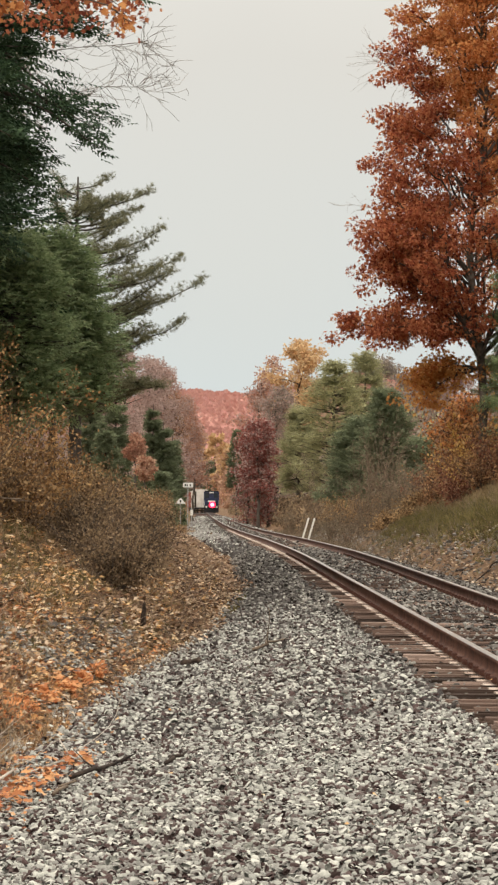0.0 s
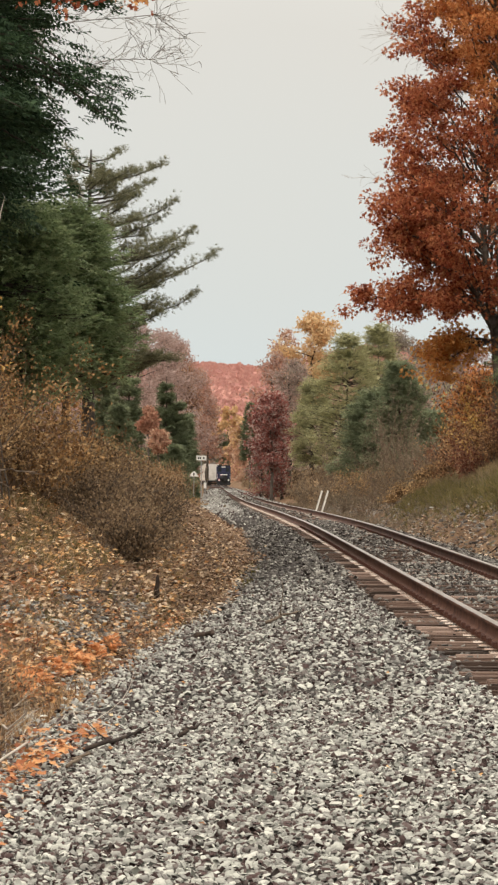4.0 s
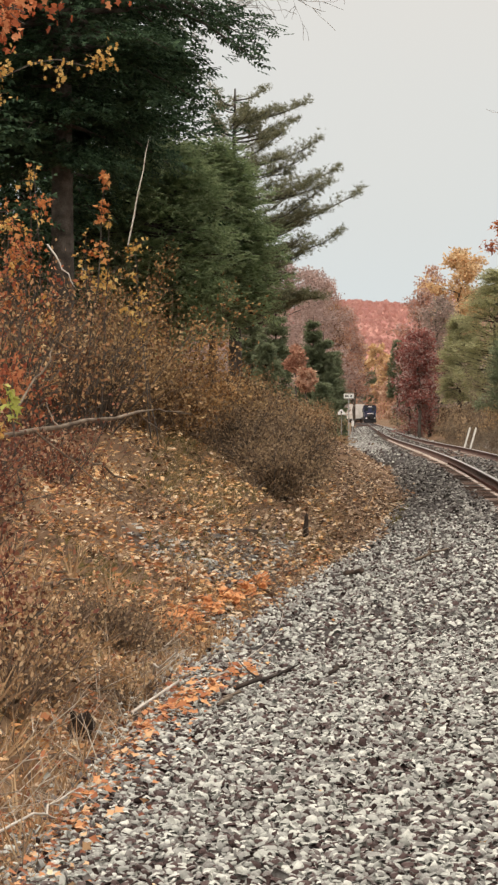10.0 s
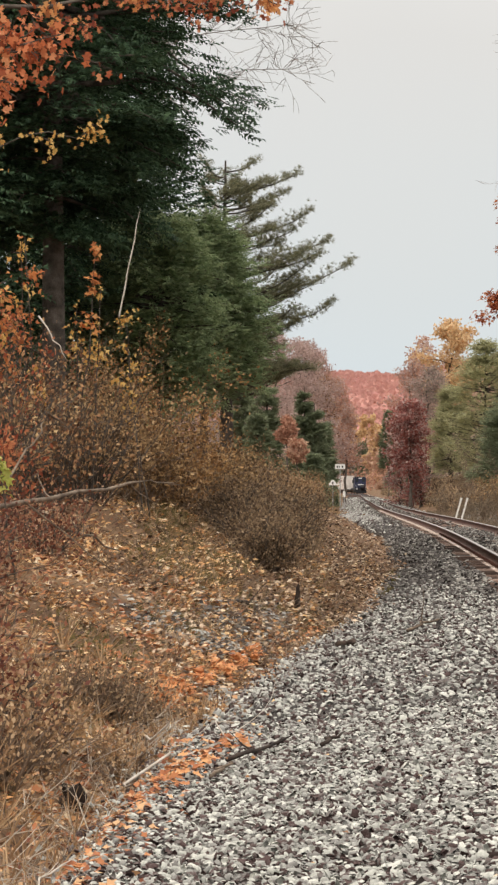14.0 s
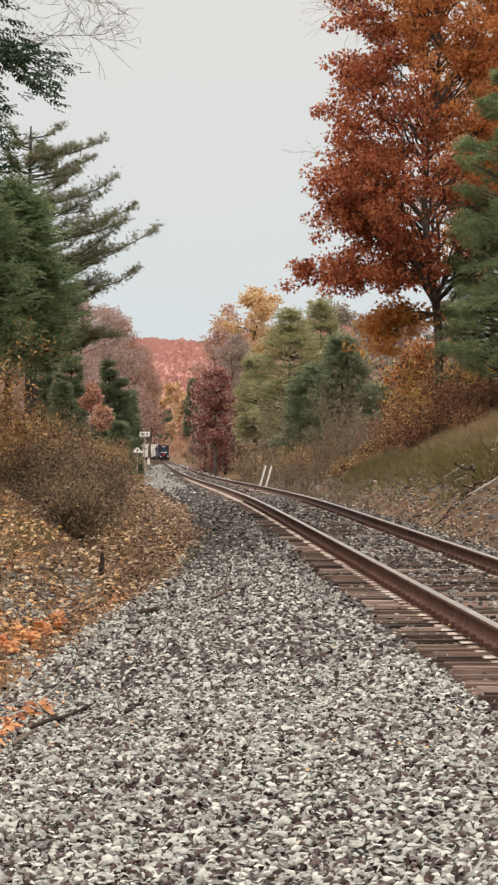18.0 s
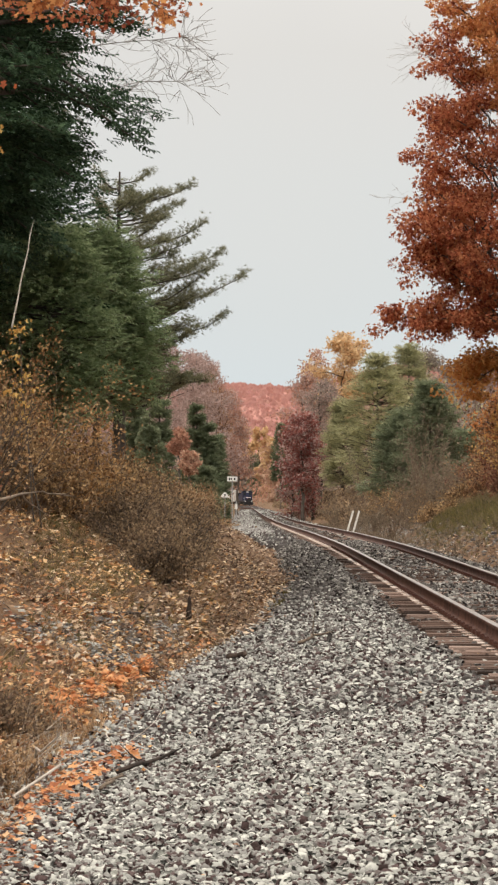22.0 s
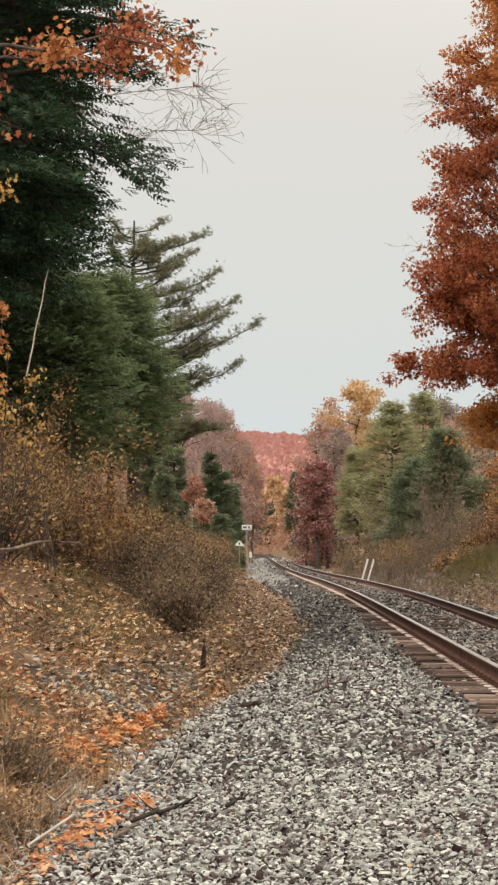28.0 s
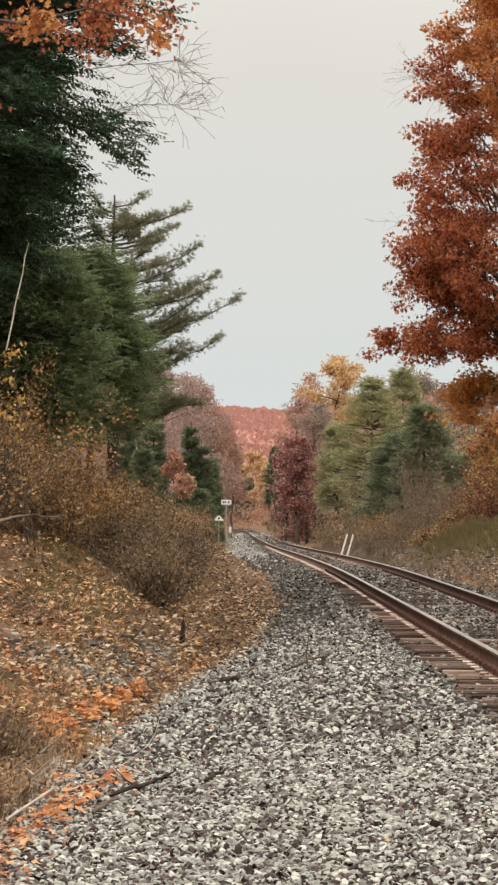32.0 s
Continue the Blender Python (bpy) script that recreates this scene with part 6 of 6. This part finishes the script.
scree(7000, [(float(track_x(y)) + 3.9, y, 1.3, 6) for y in range(46, 190, 6)], 0.075, M_STONE_DIRTY)
scree(2200, [(*(-2.32, 26.29, -0.59)[:2], 0.3, 1.0), (*(-2.19, 22.10, -0.44)[:2], 0.3, 0.9), (*(-2.04, 26.48, -0.45)[:2], 0.25, 1.0), (*(-1.75, 23.54, -0.40)[:2], 0.25, 0.9), (*(-1.92, 21.06, -0.41)[:2], 0.25, 0.7), (*(-2.17, 20.06, -0.44)[:2], 0.2, 0.7)], 0.045)
scree(1300, [(*(-3.05, 28.20, -0.08)[:2], 0.45, 1.0), (*(-2.74, 29.06, -0.18)[:2], 0.45, 1.2), (*(-2.54, 31.68, -0.27)[:2], 0.4, 1.4), (*(-2.39, 34.58, -0.30)[:2], 0.35, 1.4), (*(-2.78, 31.52, -0.13)[:2], 0.4, 1.2), (*(-2.55, 30.32, -0.34)[:2], 0.3, 1.2)], 0.04, M_STONE)
scree(1300, [(*(-3.05, 28.20, -0.08)[:2], 0.45, 1.0), (*(-2.74, 29.06, -0.18)[:2], 0.45, 1.2), (*(-2.54, 31.68, -0.27)[:2], 0.4, 1.4), (*(-2.39, 34.58, -0.30)[:2], 0.35, 1.4), (*(-2.78, 31.52, -0.13)[:2], 0.4, 1.2), (*(-2.55, 30.32, -0.34)[:2], 0.3, 1.2)], 0.045, M_STONE_DIRTY)
singles = [raw_mesh("stone", SHAPES[k] * 0.052, STONE_FACES, M_STONE_ONE) for k in range(12)]
for k in range(280):
    y = rng.uniform(9.6, 13)
    x = rng.uniform(-0.18 * y, 0.09 * y)
    ob = new("stone", singles[k % 12])
    ob.parent = ballast
    ob.matrix_basis = Matrix.Translation((x, y, float(bed_z(track_x(y) - x, y)) + 0.018)) @ pose(0, 0, 0, rng.normal(0, 14), rng.normal(0, 14), rng.uniform(0, 360))

# ---------------------------------------------------------------- the train
M_NAVY = surface("dark_blue_paint", [(0.012, 0.016, 0.04), (0.03, 0.038, 0.085)], 2, 20, 0.45, bump=0.05)
M_BLACK = surface("black_paint", [(0.012, 0.012, 0.014), (0.03, 0.03, 0.033)], 2, 20, 0.6, bump=0.05)
M_WHITECAR = surface("dirty_white_paint", [(0.52, 0.48, 0.44), (0.68, 0.65, 0.61), (0.78, 0.75, 0.72)], 0.7, 8, 0.7, bump=0.05)
M_BOXRED = surface("faded_red_paint", [(0.22, 0.08, 0.06), (0.34, 0.14, 0.11)], 0.7, 8, 0.7, bump=0.05)
M_STEEL = surface("bogie_steel", [(0.03, 0.025, 0.02), (0.08, 0.065, 0.05)], 3, 20, 0.7, metal=0.4)
M_GLASS = surface("dark_cab_glass", [(0.02, 0.025, 0.03), (0.03, 0.035, 0.04)], 1, 10, 0.08, bump=0, spec=0.6)


def glow(name, colour, strength):
    m = bpy.data.materials.new(name)
    m.use_nodes = True
    b = m.node_tree.nodes["Principled BSDF"]
    b.inputs["Base Color"].default_value = (*colour, 1)
    b.inputs["Emission Color"].default_value, b.inputs["Emission Strength"].default_value = (*colour, 1), strength
    return m


# red surround and pink core of the marker lamp's bloom, as emission colours
M_LAMP_BLOOM, M_BLOOM_CORE = glow("red_lamp_bloom", (1.0, 0.03, 0.08), 2.5), glow("pink_bloom_core", (1.0, 0.16, 0.22), 7.0)


def boxed(name, parent, mat, *dims, bevel=0.02, label=""):
    return part(name, box(bmesh.new(), *dims, bevel), mat, parent, label)


def disc(bm, m, r, depth, sides=20):
    bmesh.ops.create_cone(bm, cap_ends=True, segments=sides, radius1=r, radius2=r, depth=depth, matrix=m)
    return bm


def bogie(parent, y):
    b = boxed("bogie", parent, M_STEEL, -1.15, 1.15, y - 1.5, y + 1.5, 0.35, 0.75)
    for dy in (-1.0, 1.0):
        for x in (-0.75, 0.75):
            part("wheel", disc(bmesh.new(), Matrix.Translation((x, y + dy, 0.46)) @ pose(0, 0, 0, 0, 90, 0), 0.46, 0.13), M_STEEL, b)


loco = holder("locomotive", (0, 0, 0), "dark blue diesel locomotive with a flashing red lamp on its nose", "locomotive")
boxed("underframe", loco, M_BLACK, -1.5, 1.5, 0.4, 18.0, 1.0, 1.5)
boxed("fuel_tank", loco, M_BLACK, -1.3, 1.3, 7.5, 11.0, 0.35, 1.0, bevel=0.15)
bogie(loco, 3.2), bogie(loco, 15.0)
boxed("nose", loco, M_NAVY, -1.0, 1.0, 0.9, 2.6, 1.5, 3.0, bevel=0.15)
cab = boxed("cab", loco, M_NAVY, -1.58, 1.58, 2.6, 5.0, 1.5, 4.45, bevel=0.12)
boxed("cab_roof", loco, M_BLACK, -1.45, 1.45, 2.5, 5.1, 4.4, 4.62, bevel=0.08)
for x0, x1 in ((-1.3, -0.5), (0.5, 1.3)):
    boxed("windscreen", cab, M_GLASS, x0, x1, 2.56, 2.6, 3.2, 4.1, bevel=0.01)
for x in (-1.53, 1.5):
    boxed("side_window", cab, M_GLASS, x, x + 0.03, 3.0, 4.5, 3.2, 4.0, bevel=0.005)
boxed("number_board", cab, M_SIGN, -0.45, 0.45, 2.53, 2.58, 4.12, 4.34, bevel=0.01)
boxed("nose_stripe", loco, M_SIGN, -0.75, 0.75, 0.86, 0.9, 2.35, 2.6, bevel=0.005, label="white stripe across the nose")
boxed("hood", loco, M_NAVY, -0.95, 0.95, 5.0, 17.6, 1.5, 3.65, bevel=0.15)
boxed("radiator", loco, M_BLACK, -1.2, 1.2, 13.5, 17.0, 2.9, 3.95, bevel=0.1)
boxed("exhaust", loco, M_BLACK, -0.4, 0.4, 9.5, 10.5, 3.6, 4.1)
boxed("plow", loco, M_BLACK, -1.45, 1.45, 0.1, 0.5, 0.15, 1.0, bevel=0.05)
boxed("coupler", loco, M_STEEL, -0.15, 0.15, -0.3, 0.4, 0.75, 1.0, bevel=0.04)
for x in (-1.4, 1.4):
    boxed("handrail", loco, M_SIGN, x - 0.025, x + 0.025, 0.5, 0.55, 1.5, 2.6, bevel=0.01)
    boxed("step", loco, M_STEEL, x - 0.2, x + 0.2, 0.3, 0.7, 0.45, 0.6)
for x in (-1.05, 1.05):
    part("ditch_light", disc(bmesh.new(), Matrix.Translation((x, 0.36, 1.3)) @ pose(0, 0, 0, 90, 0, 0), 0.2, 0.1), M_SIGN, loco, "round white lamp glass")
beacon = new("marker_lamp")
beacon.parent = loco
tagged(beacon, "turning red marker lamp")
bm = bmesh.new()
bmesh.ops.create_cone(bm, cap_ends=False, segments=20, radius1=0.7, radius2=0.7, depth=1.1, matrix=Matrix.Translation((0, -0.35, 0)) @ pose(0, 0, 0, 90, 0, 0))
disc(bm, Matrix.Translation((0, 0.2, 0)) @ pose(0, 0, 0, 90, 0, 0), 0.7, 0.1)
part("lamp_hood", bm, M_BLACK, beacon)
# both discs are oversized: they draw the bloom round the small real lamp
part("lens", disc(bmesh.new(), Matrix.Translation((0, 0.02, 0)) @ pose(0, 0, 0, 90, 0, 0), 0.68, 0.06), M_LAMP_BLOOM, beacon, "glowing red disc as wide as the lamp's bloom")
part("bulb", disc(bmesh.new(), Matrix.Translation((0, -0.05, 0)) @ pose(0, 0, 0, 90, 0, 0), 0.36, 0.08), M_BLOOM_CORE, beacon, "brighter pink disc for the overexposed core of the bloom")
LAMP_AT = Vector((0.15, -0.25, 1.75))


def goods_car(name, length, mat, label, top):
    t = holder(name, (0, 0, 0), label, "wagon")
    boxed("underframe", t, M_BLACK, -1.4, 1.4, 0.2, length - 0.2, 0.85, 1.15)
    bogie(t, 2.2), bogie(t, length - 2.2)
    body = boxed("body", t, mat, -1.62, 1.62, 0.9, length - 0.9, 1.15, top, bevel=0.18)
    n = int(length / 0.9)
    for k in range(n):
        y = 1.3 + k * (length - 2.6) / (n - 1)
        for x in (-1.65, 1.65):
            boxed("rib", body, mat, x - 0.04, x + 0.04, y - 0.06, y + 0.06, 1.2, top - 0.2, bevel=0.0)
    boxed("roof", t, M_WHITECAR, -1.35, 1.35, 0.8, length - 0.8, top - 0.03, top + 0.14, bevel=0.06)
    boxed("end_panel", t, mat, -1.4, 1.4, 0.8, 0.88, 1.3, top - 0.4, bevel=0.01)
    for x in (-0.7, 0.0, 0.7):
        boxed("end_rib", t, mat, x - 0.06, x + 0.06, 0.7, 0.8, 1.3, top - 0.4, bevel=0.0)
    for x in (-1.2, 1.2):
        boxed("ladder", t, M_STEEL, x - 0.2, x + 0.2, 0.74, 0.79, 1.2, top - 0.3, bevel=0.0)
    return t


hopper = goods_car("hopper_wagon", 15.0, M_WHITECAR, "dirty white ribbed hopper wagon on the second track", 4.85)
boxcar = goods_car("box_wagon", 15.5, M_BOXRED, "faded red box wagon coupled to the hopper", 4.6)

siding = holder("second_track", (0, 0, 0), "second line of rusty rails beside the main line", "railway")
siding["kind"] = "structure"
ys = np.concatenate([np.arange(430, 1150, 10.0)])
shift = np.interp(ys, [430, 540], [0.0, -3.2])
for side in (-0.7535, 0.7535):
    line = along_track(side, ys) + np.stack([shift, 0 * shift, 0 * shift], -1)
    n = len(RAIL)
    v = np.concatenate([line + [a, 0, b] for a, b in RAIL]).reshape(n, len(ys), 3).transpose(1, 0, 2).reshape(-1, 3)
    i, j = np.meshgrid(np.arange(len(ys) - 1), np.arange(n), indexing="ij")
    p, q = i * n + j, i * n + (j + 1) % n
    mesh_part("rail", v, np.stack([p, q, q + n, p + n], -1).reshape(-1, 4), M_RAIL, siding, "rusty steel rail")


def on_line(y, off, length, swing=0.0):
    """Pose of a vehicle whose near end is at y on the line that runs off metres beside the main one."""
    far = y + length * 0.9
    a = Vector((float(track_x(y)) + off, y, float(rail_z(y))))
    b = Vector((float(track_x(far)) + off, far, float(rail_z(far))))
    d = b - a
    return Matrix.Translation(a) @ pose(0, 0, 0, math.degrees(math.atan2(d.z, d.y)), 0, math.degrees(math.atan2(-d.x, d.y)) + swing)


def motions():
    times = [2.0 * k for k in range(17)]
    turn = [float(np.interp(t, [0, 5, 10, 16, 22, 32], [0, 1.5, 3, 4.5, 7, 9])) for t in times]
    walk(loco, [(t, on_line(575 + 14.2 * t, 0, 18, a)) for t, a in zip(times, turn)])
    bend = [float(np.interp(t, [0, 2, 6, 9, 12, 16, 32], [2, 3, 7, 8, 5, 3, 3])) for t in times]
    walk(hopper, [(t, on_line(594 + 14.2 * t, -2.1 - 13 * math.sin(radians(a)), 15, a + b)) for t, a, b in zip(times, turn, bend)])
    walk(boxcar, [(t, on_line(609.5 + 14.2 * t, -2.1 - 13 * math.sin(radians(a)) - 15.5 * math.sin(radians(a + b)), 15.5, a + 2 * b)) for t, a, b in zip(times, turn, bend)])
    turns = [(k * 1.52 / 6, k * 60) for k in range(127)]
    walk(beacon, [(t, Matrix.Translation(LAMP_AT) @ pose(0, 0, 0, 0, 0, a)) for t, a in turns] + [(32.0, Matrix.Translation(LAMP_AT) @ pose(0, 0, 0, 0, 0, 360 * 32.0 / 1.52))])


motions()
